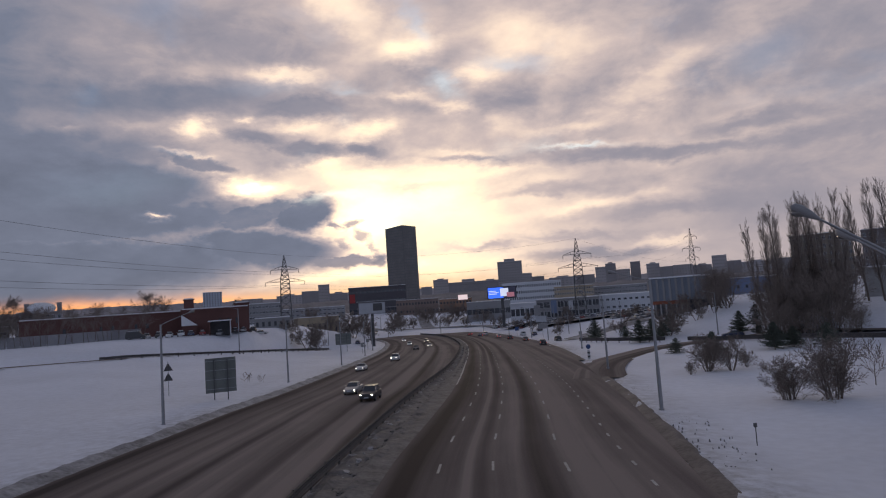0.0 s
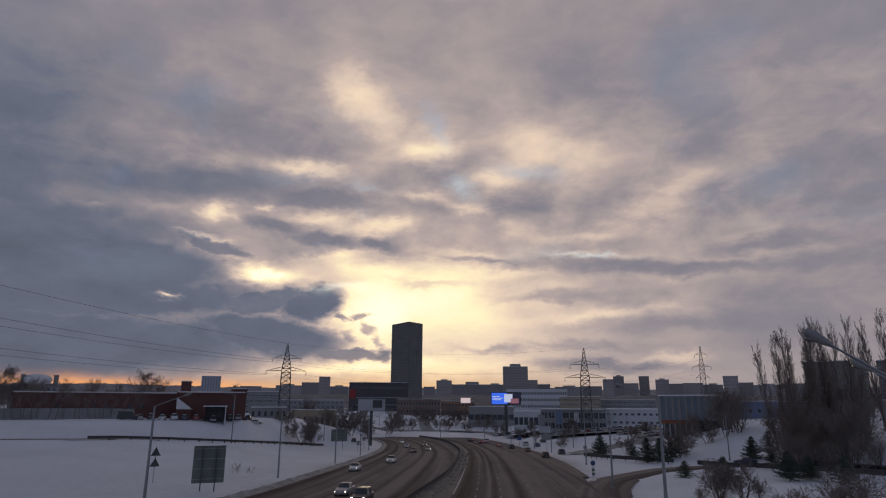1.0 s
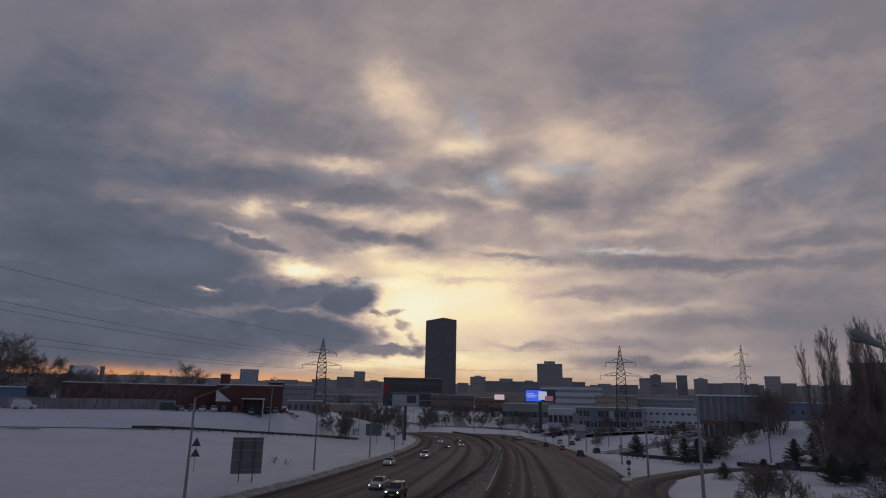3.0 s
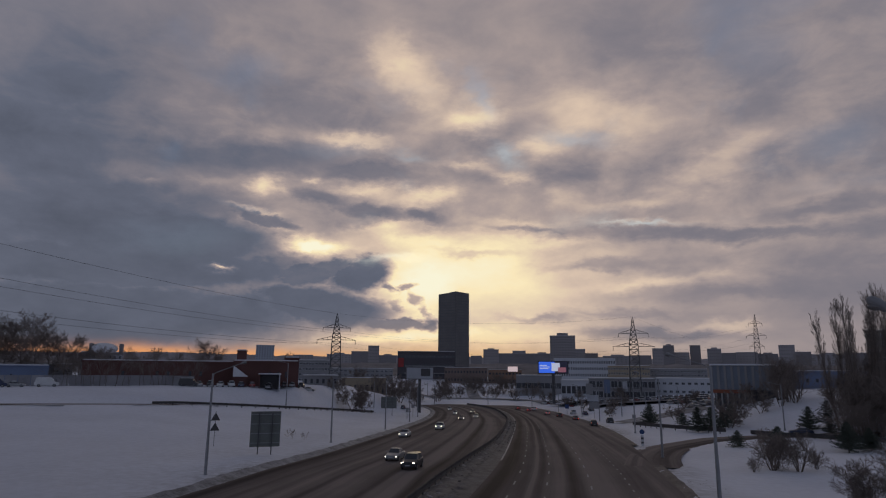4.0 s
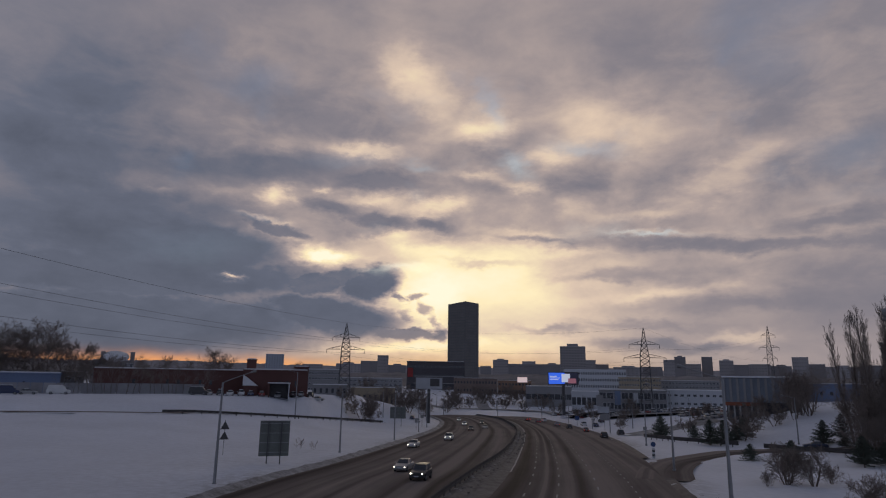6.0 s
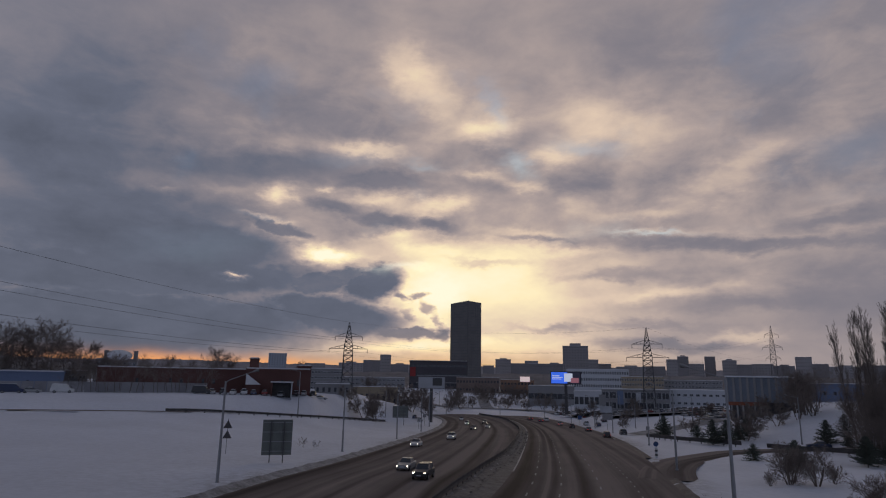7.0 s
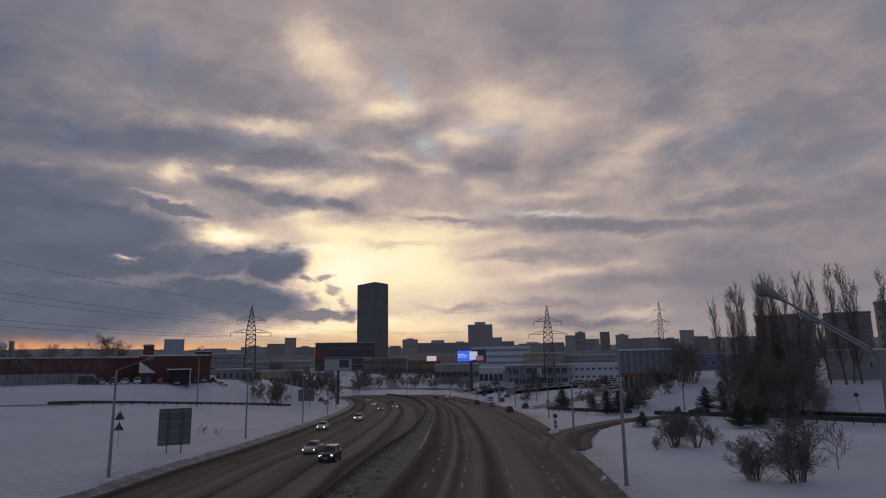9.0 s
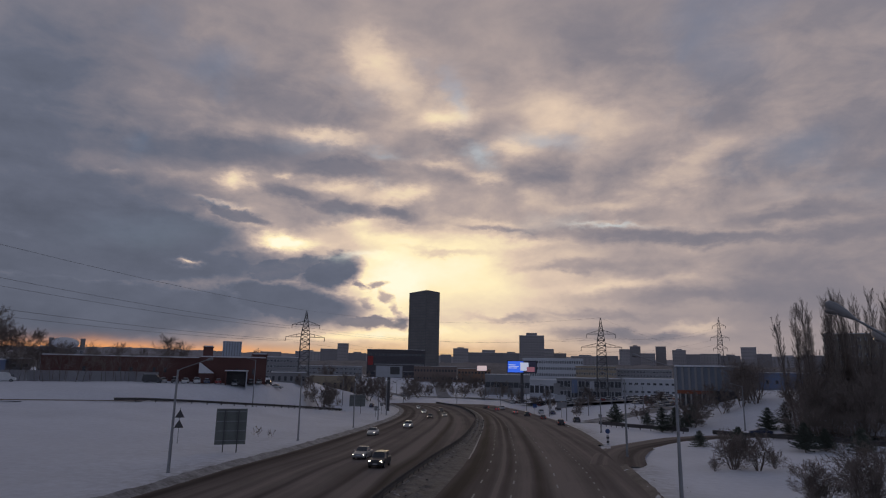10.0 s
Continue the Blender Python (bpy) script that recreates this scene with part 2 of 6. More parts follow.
def mat(name, colour, rough=0.8, metal=0.0, spread=0.25, scale=0.6, fine=12.0, bump=0.0, tint=None, per_object=0.0, spec=0.5):
    """A weathered surface: colour varied at two scales, with fine relief."""
    if name in MATS:
        return MATS[name]
    m = MATS[name] = bpy.data.materials.new(name)
    m.use_nodes = True
    n, l = m.node_tree.nodes, m.node_tree.links
    b = n["Principled BSDF"]
    geo = n.new("ShaderNodeNewGeometry")
    big, small = n.new("ShaderNodeTexNoise"), n.new("ShaderNodeTexNoise")
    for t, s, d in ((big, scale, 5), (small, fine, 4)):
        t.inputs["Scale"].default_value, t.inputs["Detail"].default_value = s, d
        l.new(geo.outputs["Position"], t.inputs["Vector"])
    add = n.new("ShaderNodeMath")
    add.operation = "MULTIPLY_ADD"
    l.new(small.outputs[0], add.inputs[0])
    add.inputs[1].default_value = 0.4
    half = n.new("ShaderNodeMath")
    half.operation = "MULTIPLY"
    l.new(big.outputs[0], half.inputs[0])
    half.inputs[1].default_value = 0.6
    l.new(half.outputs[0], add.inputs[2])
    r = n.new("ShaderNodeMapRange")
    r.inputs[1].default_value, r.inputs[2].default_value = 0.3, 0.7
    l.new(add.outputs[0], r.inputs[0])
    mix = n.new("ShaderNodeMix")
    mix.data_type = "RGBA"
    l.new(r.outputs[0], mix.inputs[0])
    tint = tint or tuple(c * (1 + spread) for c in colour)
    mix.inputs[6].default_value = (*(c * (1 - spread) for c in colour), 1)
    mix.inputs[7].default_value = (*(min(1, c) for c in tint), 1)
    out = mix.outputs[2]
    if per_object:
        info, hsv = n.new("ShaderNodeObjectInfo"), n.new("ShaderNodeHueSaturation")
        v = n.new("ShaderNodeMapRange")
        v.inputs[3].default_value, v.inputs[4].default_value = 1 - per_object, 1 + per_object
        l.new(info.outputs["Random"], v.inputs[0])
        l.new(v.outputs[0], hsv.inputs["Value"])
        l.new(out, hsv.inputs["Color"])
        out = hsv.outputs[0]
    l.new(out, b.inputs["Base Color"])
    b.inputs["Roughness"].default_value, b.inputs["Metallic"].default_value = rough, metal
    b.inputs["Specular IOR Level"].default_value = spec
    if bump:
        bp = n.new("ShaderNodeBump")
        bp.inputs["Strength"].default_value, bp.inputs["Distance"].default_value = bump, 0.05
        l.new(small.outputs[0], bp.inputs["Height"])
        l.new(bp.outputs[0], b.inputs["Normal"])
    return m


def lit(name, colour, strength):
    m = MATS[name] = bpy.data.materials.new(name)
    m.use_nodes = True
    b = m.node_tree.nodes["Principled BSDF"]
    b.inputs["Base Color"].default_value = (*colour, 1)
    b.inputs["Emission Color"].default_value = (*colour, 1)
    b.inputs["Emission Strength"].default_value = strength
    return m


SNOW = mat("snow", (0.69, 0.715, 0.79), 0.75, spread=0.12, scale=0.05, fine=1.2, bump=0.35)


def salted(m):
    """Greys the snow by the road dirt and painted left-hand shade of the mesh, in uneven speckles."""
    n, l = m.node_tree.nodes, m.node_tree.links
    b = n["Principled BSDF"]
    clean = b.inputs["Base Color"].links[0].from_socket
    grit, geo, speck = n.new("ShaderNodeAttribute"), n.new("ShaderNodeNewGeometry"), n.new("ShaderNodeTexNoise")
    grit.attribute_name = "grit"
    speck.inputs["Scale"].default_value, speck.inputs["Detail"].default_value, speck.inputs["Roughness"].default_value = 0.9, 7, 0.7
    l.new(geo.outputs["Position"], speck.inputs["Vector"])
    k, mul, mix = n.new("ShaderNodeMapRange"), n.new("ShaderNodeMath"), n.new("ShaderNodeMix")
    k.inputs[1].default_value, k.inputs[2].default_value, k.inputs[3].default_value = 0.38, 0.66, 0.15
    l.new(speck.outputs[0], k.inputs[0])
    mul.operation, mul.use_clamp = "MULTIPLY", True
    l.new(k.outputs[0], mul.inputs[0]), l.new(grit.outputs["Fac"], mul.inputs[1])
    mix.data_type = "RGBA"
    l.new(mul.outputs[0], mix.inputs[0]), l.new(clean, mix.inputs[6])
    mix.inputs[7].default_value = (0.20, 0.195, 0.195, 1)
    l.new(mix.outputs[2], b.inputs["Base Color"])


salted(SNOW)
DIRTY_SNOW = mat("dirty_snow", (0.22, 0.21, 0.215), 0.85, spread=0.6, scale=0.5, fine=3, bump=0.8, tint=(0.42, 0.42, 0.44))
ROOF_SNOW = mat("roof_snow", (0.72, 0.73, 0.77), 0.8, spread=0.1, scale=0.1, fine=1)
STEEL = mat("galvanised_steel", (0.30, 0.31, 0.33), 0.55, 0.6, spread=0.15, scale=2, fine=20)
DARK_STEEL = mat("dark_steel", (0.10, 0.10, 0.105), 0.6, 0.4, spread=0.2, scale=1, fine=9)
RUSTY = mat("rusty_rail", (0.085, 0.08, 0.08), 0.7, 0.3, spread=0.35, scale=0.7, fine=7)
BRICK_RED = mat("red_brick", (0.125, 0.06, 0.054), 0.9, spread=0.2, scale=0.15, fine=4)
# glass colour lightened to carry the distance haze on the office tower
DARK_GLASS = mat("dark_glass", (0.155, 0.145, 0.142), 0.2, spread=0.2, scale=0.1, fine=1, spec=0.7)
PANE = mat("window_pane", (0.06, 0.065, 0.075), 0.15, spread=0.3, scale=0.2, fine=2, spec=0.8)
CONCRETE = mat("concrete", (0.33, 0.33, 0.33), 0.9, spread=0.2, scale=0.2, fine=3)
GREY_PANEL = mat("grey_panel", (0.26, 0.26, 0.27), 0.7, spread=0.12, scale=0.1, fine=2)
WHITE_PANEL = mat("white_panel", (0.55, 0.57, 0.61), 0.7, spread=0.1, scale=0.1, fine=2)
BLUE_PANEL = mat("blue_panel", (0.15, 0.20, 0.32), 0.6, spread=0.15, scale=0.1, fine=2)
BEIGE = mat("beige_plaster", (0.36, 0.30, 0.22), 0.9, spread=0.15, scale=0.1, fine=2)
YELLOW_BRICK = mat("yellow_brick", (0.36, 0.285, 0.165), 0.9, spread=0.15, scale=0.2, fine=4)
ORANGE = mat("orange_panel", (0.27, 0.095, 0.055), 0.8, spread=0.2, scale=0.3, fine=3)
BARK = mat("bark", (0.15, 0.125, 0.108), 0.95, spread=0.35, scale=2, fine=15)
TWIG = mat("twigs", (0.215, 0.18, 0.16), 0.95, spread=0.3, scale=1, fine=8)
NEEDLES = mat("pine_needles", (0.085, 0.10, 0.08), 0.9, spread=0.4, scale=2, fine=10)


def part(name, bm, material, parent=None, label="", smooth_shade=False):
    """Links a bmesh as one mesh object under a thing or a part."""
    me = bpy.data.meshes.new(name)
    bm.to_mesh(me)
    bm.free()
    if material is not None:
        me.materials.append(material)
    if smooth_shade:
        me.shade_smooth()
    ob = new(name, me)
    ob.parent = parent
    if label:
        tagged(ob, label)
    return ob


def same(ob, parent, m):
    """Another object on the mesh of ob, under a parent, at the pose m."""
    o = bpy.data.objects.new(ob.name.split(".")[0], ob.data)
    scene.collection.objects.link(o)
    o.parent, o.matrix_basis = parent, m
    return o


def box(bm, x0, x1, y0, y1, z0, z1, m=None, bevel=0.0):
    vs = [bm.verts.new((x, y, z)) for z in (z0, z1) for x, y in ((x0, y0), (x1, y0), (x1, y1), (x0, y1))]
    for f in ((3, 2, 1, 0), (4, 5, 6, 7), (0, 1, 5, 4), (1, 2, 6, 5), (2, 3, 7, 6), (3, 0, 4, 7)):
        bm.faces.new([vs[i] for i in f])
    if bevel:
        es = list({e for v in vs for e in v.link_edges})
        vs = bmesh.ops.bevel(bm, geom=es, offset=bevel, segments=2, affect="EDGES")["verts"]
    if m is not None:
        bmesh.ops.transform(bm, matrix=m, verts=vs)
    return vs


def tube(bm, points, radii, sides=6, cap=True):
    """A tapered tube through points."""
    rings = []
    pts = [Vector(p) for p in points]
    for i, p in enumerate(pts):
        d = (pts[min(i + 1, len(pts) - 1)] - pts[max(i - 1, 0)])
        d = d.normalized() if d.length > 1e-9 else Vector((0, 0, 1))
        a = d.orthogonal() if abs(d.z) < 0.95 else Vector((1, 0, 0)).cross(d)
        a.normalize()
        b = d.cross(a)
        r = radii[i] if hasattr(radii, "__len__") else radii
        rings.append([bm.verts.new(p + r * (math.cos(t) * a + math.sin(t) * b)) for t in (2 * math.pi * k / sides for k in range(sides))])
    for r, s in zip(rings, rings[1:]):
        for k in range(sides):
            bm.faces.new((r[k], r[(k + 1) % sides], s[(k + 1) % sides], s[k]))
    if cap and sides > 2:
        bm.faces.new(rings[0][::-1]), bm.faces.new(rings[-1])


def at_bearing(bearing, r):
    return r * math.sin(radians(bearing)), r * math.cos(radians(bearing))


def thing(name, m, label, category, group="", kind=""):
    ob = new(name)
    ob.matrix_basis = m
    ob.empty_display_size = 0.3
    return tagged(ob, label, category, group, kind)

# ---- lie of the land: height over plan, and the edges of the highway ----
SLOPE = 0.034


def smooth(t):
    t = min(1.0, max(0.0, t))
    return t * t * (3 - 2 * t)


def along(table, y):
    """Straight interpolation in a table of (key, value)."""
    if y <= table[0][0]:
        return table[0][1]
    for (a, u), (b, v) in zip(table, table[1:]):
        if y <= b:
            return u + (v - u) * (y - a) / (b - a)
    return table[-1][1]


def curve_along(table, y):
    """Smooth (Catmull-Rom) interpolation in a table of (key, value)."""
    n = len(table)
    if y <= table[0][0]:
        return table[0][1]
    if y >= table[-1][0]:
        return table[-1][1]
    for i in range(n - 1):
        a, u = table[i]
        b, v = table[i + 1]
        if y <= b:
            t = (y - a) / (b - a)
            p = table[max(0, i - 1)]
            q = table[min(n - 1, i + 2)]
            m0 = (v - p[1]) / (b - p[0]) * (b - a)
            m1 = (q[1] - u) / (q[0] - a) * (b - a)
            return (2*t**3 - 3*t*t + 1) * u + (t**3 - 2*t*t + t) * m0 + (3*t*t - 2*t**3) * v + (t**3 - t*t) * m1
    return table[-1][1]


def road_height(y):
    """The highway falls away from the bridge, levels out and meets the rising ground of the city."""
    if y < 230:
        return -SLOPE * y
    return curve_along(((200, -6.8), (230, -7.82), (265, -8.7), (310, -9.0), (380, -8.8), (430, -7.4), (520, -2.5), (650, 0.0), (5000, 0.0)), y)


LEFT_EDGE = ((-60, -28), (20, -26.3), (37, -26.0), (49, -25.7), (57, -25.3), (70, -24.9), (88, -23.4), (126, -21.8), (165, -20.8), (205, -20.8), (240, -22.2), (278, -25.2), (310, -32), (340, -45))
BARRIER = ((-60, -9.5), (10, -8.6), (30.5, -7.8), (40, -7.1), (48, -6.4), (61, -5.3), (81, -3.2), (108, -0.1), (136, 1.9), (184, 4.2), (215, 4.9), (240, 4.6), (268, 3.2), (293, 0.6), (315, -5), (340, -16))
MEDIAN = ((-60, -6.6), (10, -5.8), (32, -4.4), (41, -3.7), (57, -1.8), (78, 0.4), (109, 2.6), (164, 5.6), (209, 7.1), (240, 7.2), (274, 5.8), (300, 2), (320, -4), (340, -12))
RIGHT_EDGE = ((-60, 8), (10, 9.6), (28, 11.3), (38, 12.9), (46, 14.3), (61, 16.7), (78, 18.9), (109, 23), (155, 27.3), (200, 29.2), (240, 29.2), (280, 26.5), (310, 20), (340, 9))

# height by bearing from the bridge: bearing, then (range, height) outwards
LAND = (
    (-100, ((60, 0), (120, 0.5), (150, 1), (185, 3), (5000, 3))),
    (-36, ((50, -1.6), (110, -1.3), (146, 0.0), (156, 0.1), (186, 3.6), (5000, 3.6))),
    (-28.5, ((50, -1.8), (100, -2.2), (147, -0.3), (156, -0.2), (186, 3.6), (5000, 3.6))),
    (-21, ((70, -2.4), (110, -3.2), (158, -1.8), (170, -1.7), (194, 3.2), (5000, 3.6))),
    (-17.2, ((90, -3.2), (130, -4.2), (178, -3.6), (190, -3.5), (205, 3.0), (5000, 3.6))),
    (-15.2, ((100, -3.4), (140, -4.5), (196, -4.7), (208, -4.6), (229, 2.4), (5000, 3.4))),
    (-12.6, ((100, -3.4), (160, -5.3), (220, -6.1), (232, -6.0), (262, 0.6), (500, 1.5))),
    (-10.8, ((140, -4.8), (200, -6.6), (236, -7.2), (246, -7.2), (282, -1.7), (600, 0))),
    (-5, ((150, -5.1), (230, -7.8), (310, -9.0), (420, -8.2), (520, -3.0), (650, 0))),
    (5, ((150, -5.1), (230, -7.8), (310, -9.0), (420, -8.2), (520, -3.0), (650, 0))),
    (11, ((150, -5.0), (200, -6.6), (240, -6.8), (300, -4.0), (400, -1.5), (650, 0))),
    (19, ((90, -2.8), (150, -4.7), (190, -4.6), (260, -2.0), (330, -0.6), (650, 0))),
    (24, ((80, -2.5), (140, -4.3), (165, -4.0), (195, 1.8), (260, 2.0), (650, 1))),
    (30, ((60, -1.9), (128, -3.6), (140, -3.3), (168, 2.6), (260, 3.6), (650, 3))),
    (40, ((50, -1.3), (120, -3.1), (134, -2.6), (160, 2.6), (200, 4.0), (650, 4))),
    (100, ((60, 0), (120, 0), (160, 3), (200, 4), (650, 4))),
)


def land(x, y):
    """Height of the ground at a place of the plan."""
    edge_l, edge_r = curve_along(LEFT_EDGE, y), curve_along(RIGHT_EDGE, y)
    base = road_height(y)
    if y > 300:
        edge_l, edge_r = edge_l - 25, edge_r + 15
    out = max(edge_l - x, x - edge_r)
    if y < 330 and out <= 1.0:
        return base
    r, bearing = math.hypot(x, y), math.degrees(math.atan2(x, y))
    if y < 0:
        return 0.0 * base
    below = above = LAND[0]
    for a, b in zip(LAND, LAND[1:]):
        if a[0] <= bearing <= b[0]:
            below, above = a, b
            break
    else:
        below = above = LAND[0] if bearing < 0 else LAND[-1]
    k = 0 if below is above else (bearing - below[0]) / (above[0] - below[0])
    z = (1 - k) * along(below[1], r) + k * along(above[1], r)
    if y >= 330:
        return z
    w = smooth((out - 1.0) / 14.0)
    return base + w * (z - base)
# ---- ground, highway, snow banks ----
def road_mat(name, warm, tracks=()):
    """Worn winter asphalt: wet dark wheel paths, pale salt between them, streaks along the lanes; tracks: offset, half-width, strength."""
    m = MATS[name] = bpy.data.materials.new(name)
    m.use_nodes = True
    n, l = m.node_tree.nodes, m.node_tree.links
    b = n["Principled BSDF"]
    uv = n.new("ShaderNodeUVMap")
    uv.uv_map = "lanes"
    sep = n.new("ShaderNodeSeparateXYZ")
    l.new(uv.outputs[0], sep.inputs[0])

    def mth(op, a, c, d=0.0, clamp=False):
        k = n.new("ShaderNodeMath")
        k.operation, k.use_clamp = op, clamp
        for s, v in zip(k.inputs, (a, c, d)):
            if isinstance(v, bpy.types.NodeSocket):
                l.new(v, s)
            else:
                s.default_value = v
        return k.outputs[0]

    def tex(sx, sy, detail, rough=0.6):
        c = n.new("ShaderNodeCombineXYZ")
        l.new(mth("MULTIPLY", sep.outputs[0], sx), c.inputs[0])
        l.new(mth("MULTIPLY", sep.outputs[1], sy), c.inputs[1])
        t = n.new("ShaderNodeTexNoise")
        t.inputs["Scale"].default_value, t.inputs["Detail"].default_value, t.inputs["Roughness"].default_value = 1.0, detail, rough
        l.new(c.outputs[0], t.inputs["Vector"])
        return t.outputs[0]

    streak, patch, grain, band = tex(1.6, 0.03, 5), tex(0.15, 0.05, 4), tex(9, 7, 3), tex(0.33, 0.004, 4, 0.5)
    wob = mth("MULTIPLY_ADD", tex(0.0, 0.02, 2), 0.2, sep.outputs[0])
    wave = mth("SINE", mth("MULTIPLY", wob, 2 * math.pi / 1.85), 0.0)
    v = mth("MULTIPLY_ADD", band, 1.1 if tracks else 2.1, 0.5 if tracks else 0.0)
    v = mth("ADD", mth("MULTIPLY_ADD", streak, 0.3, mth("MULTIPLY_ADD", wave, 0.03, 0.13)), v)
    for at, half_w, k in tracks:
        d = mth("DIVIDE", mth("SUBTRACT", wob, at + 0.1), half_w)
        v = mth("MULTIPLY_ADD", mth("EXPONENT", mth("MULTIPLY", mth("MULTIPLY", d, d), -1.0), 0.0), k, v)
    v = mth("MULTIPLY_ADD", patch, 0.35, v)
    v = mth("MULTIPLY_ADD", grain, 0.15, v)
    r = n.new("ShaderNodeValToRGB")
    l.new(mth("MULTIPLY_ADD", v, 1.4, -1.52, True), r.inputs[0])
    e = r.color_ramp.elements
    e[0].position, e[0].color = 0.12, (0.046 * warm, 0.039, 0.038, 1)
    e[1].position, e[1].color = 0.85, (0.24 * warm, 0.214, 0.195, 1)
    e.new(0.5).color = (0.125 * warm, 0.110, 0.104, 1)
    l.new(r.outputs[0], b.inputs["Base Color"])
    rr = n.new("ShaderNodeMapRange")
    b.inputs["Specular IOR Level"].default_value = 0.06
    rr.inputs[3].default_value, rr.inputs[4].default_value = 0.85, 0.98
    l.new(r.outputs[0], rr.inputs[0])
    rr.inputs[2].default_value = 0.15
    l.new(rr.outputs[0], b.inputs["Roughness"])
    bp = n.new("ShaderNodeBump")
    bp.inputs["Strength"].default_value, bp.inputs["Distance"].default_value = 0.2, 0.02
    l.new(grain, bp.inputs["Height"])
    l.new(bp.outputs[0], b.inputs["Normal"])
    return m


ASPHALT = road_mat("asphalt", 1.05)
ASPHALT_AWAY = road_mat("asphalt_away", 1.05, ((1.5, 1.1, -0.34), (4.1, 0.5, -0.22), (4.9, 0.2, 0.30), (5.6, 0.5, -0.24), (7.2, 0.8, 0.14), (9.0, 0.8, -0.27), (12.2, 1.8, 0.12), (15.5, 0.8, -0.12)))
ASPHALT_TOWARD = road_mat("asphalt_toward", 1.05, ((1.6, 1.0, -0.28), (4.6, 0.9, -0.18), (8.0, 1.4, 0.06), (9.8, 0.5, -0.22), (13.0, 1.0, 0.05), (14.6, 0.5, -0.22), (16.8, 0.8, 0.12), (18.4, 0.7, -0.34)))


def on_road(x, y):
    if y > 338:
        return False
    return curve_along(LEFT_EDGE, y) - 1.6 < x < curve_along(RIGHT_EDGE, y) + 0.8


def polyline(points, step):
    """Even points along a smooth line through points, with their headings."""
    pts = [Vector(p) for p in points]
    fine_pts = []
    for i in range(len(pts) - 1):
        p0, p1, p2, p3 = pts[max(0, i - 1)], pts[i], pts[i + 1], pts[min(len(pts) - 1, i + 2)]
        for k in range(20):
            t = k / 20
            fine_pts.append(0.5 * ((2 * p1) + (p2 - p0) * t + (2 * p0 - 5 * p1 + 4 * p2 - p3) * t * t + (3 * p1 - p0 - 3 * p2 + p3) * t ** 3))
    fine_pts.append(pts[-1])
    out, left = [], 0.0
    for a, b in zip(fine_pts, fine_pts[1:]):
        d = (b - a).length
        while left < d:
            out.append((a + (b - a) * (left / d), (b - a).normalized()))
            left += step
        left -= d
    return out


SLIP = ((19.5, 80), (23.5, 95), (30, 111), (39, 123), (49, 133), (60, 136), (70, 129), (79, 118), (90, 104), (104, 90), (130, 70))


RAMP = ((-46.5, 245), (-49, 222), (-52, 200), (-55.5, 182), (-61, 166), (-69, 152), (-80, 141), (-95, 131), (-118, 121), (-160, 108))


def ramp_height(x, y):
    """The ramp climbs evenly towards the bridge."""
    b, r = math.degrees(math.atan2(x, y)), math.hypot(x, y)
    return 8.5 - r * math.tan(radians(curve_along(((-40, 2.72), (-29, 2.94), (-26.8, 2.97), (-18.4, 3.38), (-13, 3.62), (-9.3, 3.82)), b)))


def ground():
    slip_line = [p for p, d in polyline(SLIP, 2.5)]
    ramp_line = [p for p, d in polyline(RAMP, 2.5)]
    bearings = [-180 + 6 * i for i in range(21)] + [-56 + 0.8 * i for i in range(141)] + [60 + 6 * i for i in range(20)]
    ranges = [6.0 * 1.028 ** i for i in range(244)]
    verts, faces = [(0, 0, -0.3)], []
    nb = len(bearings)
    for r in ranges:
        for b in bearings:
            x, y = at_bearing(b, r)
            z = land(x, y)
            if on_road(x, y):
                z -= 0.3
            elif 60 < r < 190 and min((x - p.x) ** 2 + (y - p.y) ** 2 for p in slip_line) < 11.0:
                z -= 0.14
            elif 120 < r < 260 and -50 < b < -8 and min((x - p.x) ** 2 + (y - p.y) ** 2 for p in ramp_line) < 30.0:
                z = ramp_height(x, y) - 0.12
            else:
                z += (0.22 if -50 < b < -8 and r > 90 else 0.5) * min(1, r / 60) * noise.noise(Vector((x * 0.045, y * 0.045, 0))) + 0.10 * noise.noise(Vector((x * 0.35, y * 0.35, 5)))
            verts.append((x, y, z))
    for k in range(nb):
        faces.append((0, 1 + (k + 1) % nb, 1 + k))
    for i in range(len(ranges) - 1):
        for k in range(nb):
            a, c = 1 + i * nb + k, 1 + i * nb + (k + 1) % nb
            faces.append((a, c, c + nb, a + nb))
    me = bpy.data.meshes.new("ground")
    me.from_pydata(verts, [], faces)
    grit = me.attributes.new("grit", "FLOAT", "POINT")
    for v, g in zip(verts, grit.data):
        if -20 < v[1] < 340:
            left, right = curve_along(LEFT_EDGE, v[1]) - v[0], v[0] - curve_along(RIGHT_EDGE, v[1])
            uneven = 1 + 0.8 * noise.noise(Vector((v[0] * 0.12, v[1] * 0.07, 4)))
            if left > 0:
                # 34 m term: shade of the left-hand snow painted in; 6 m term: road dirt
                g.value = max(0.0, 0.30 * uneven * (1 - left / 34)) + max(0.0, 0.5 * uneven * (1 - left / 6))
            elif right > 0:
                g.value = max(0.0, 0.95 * uneven * (1 - right / 6.5))
    me.materials.append(SNOW)
    me.shade_smooth()
    return tagged(new("ground", me), "snow-covered ground falling away and rising to terraces", "snow", kind="structure")


ground()
GROUND_STEPS = [-50 + 4 * i for i in range(98)]


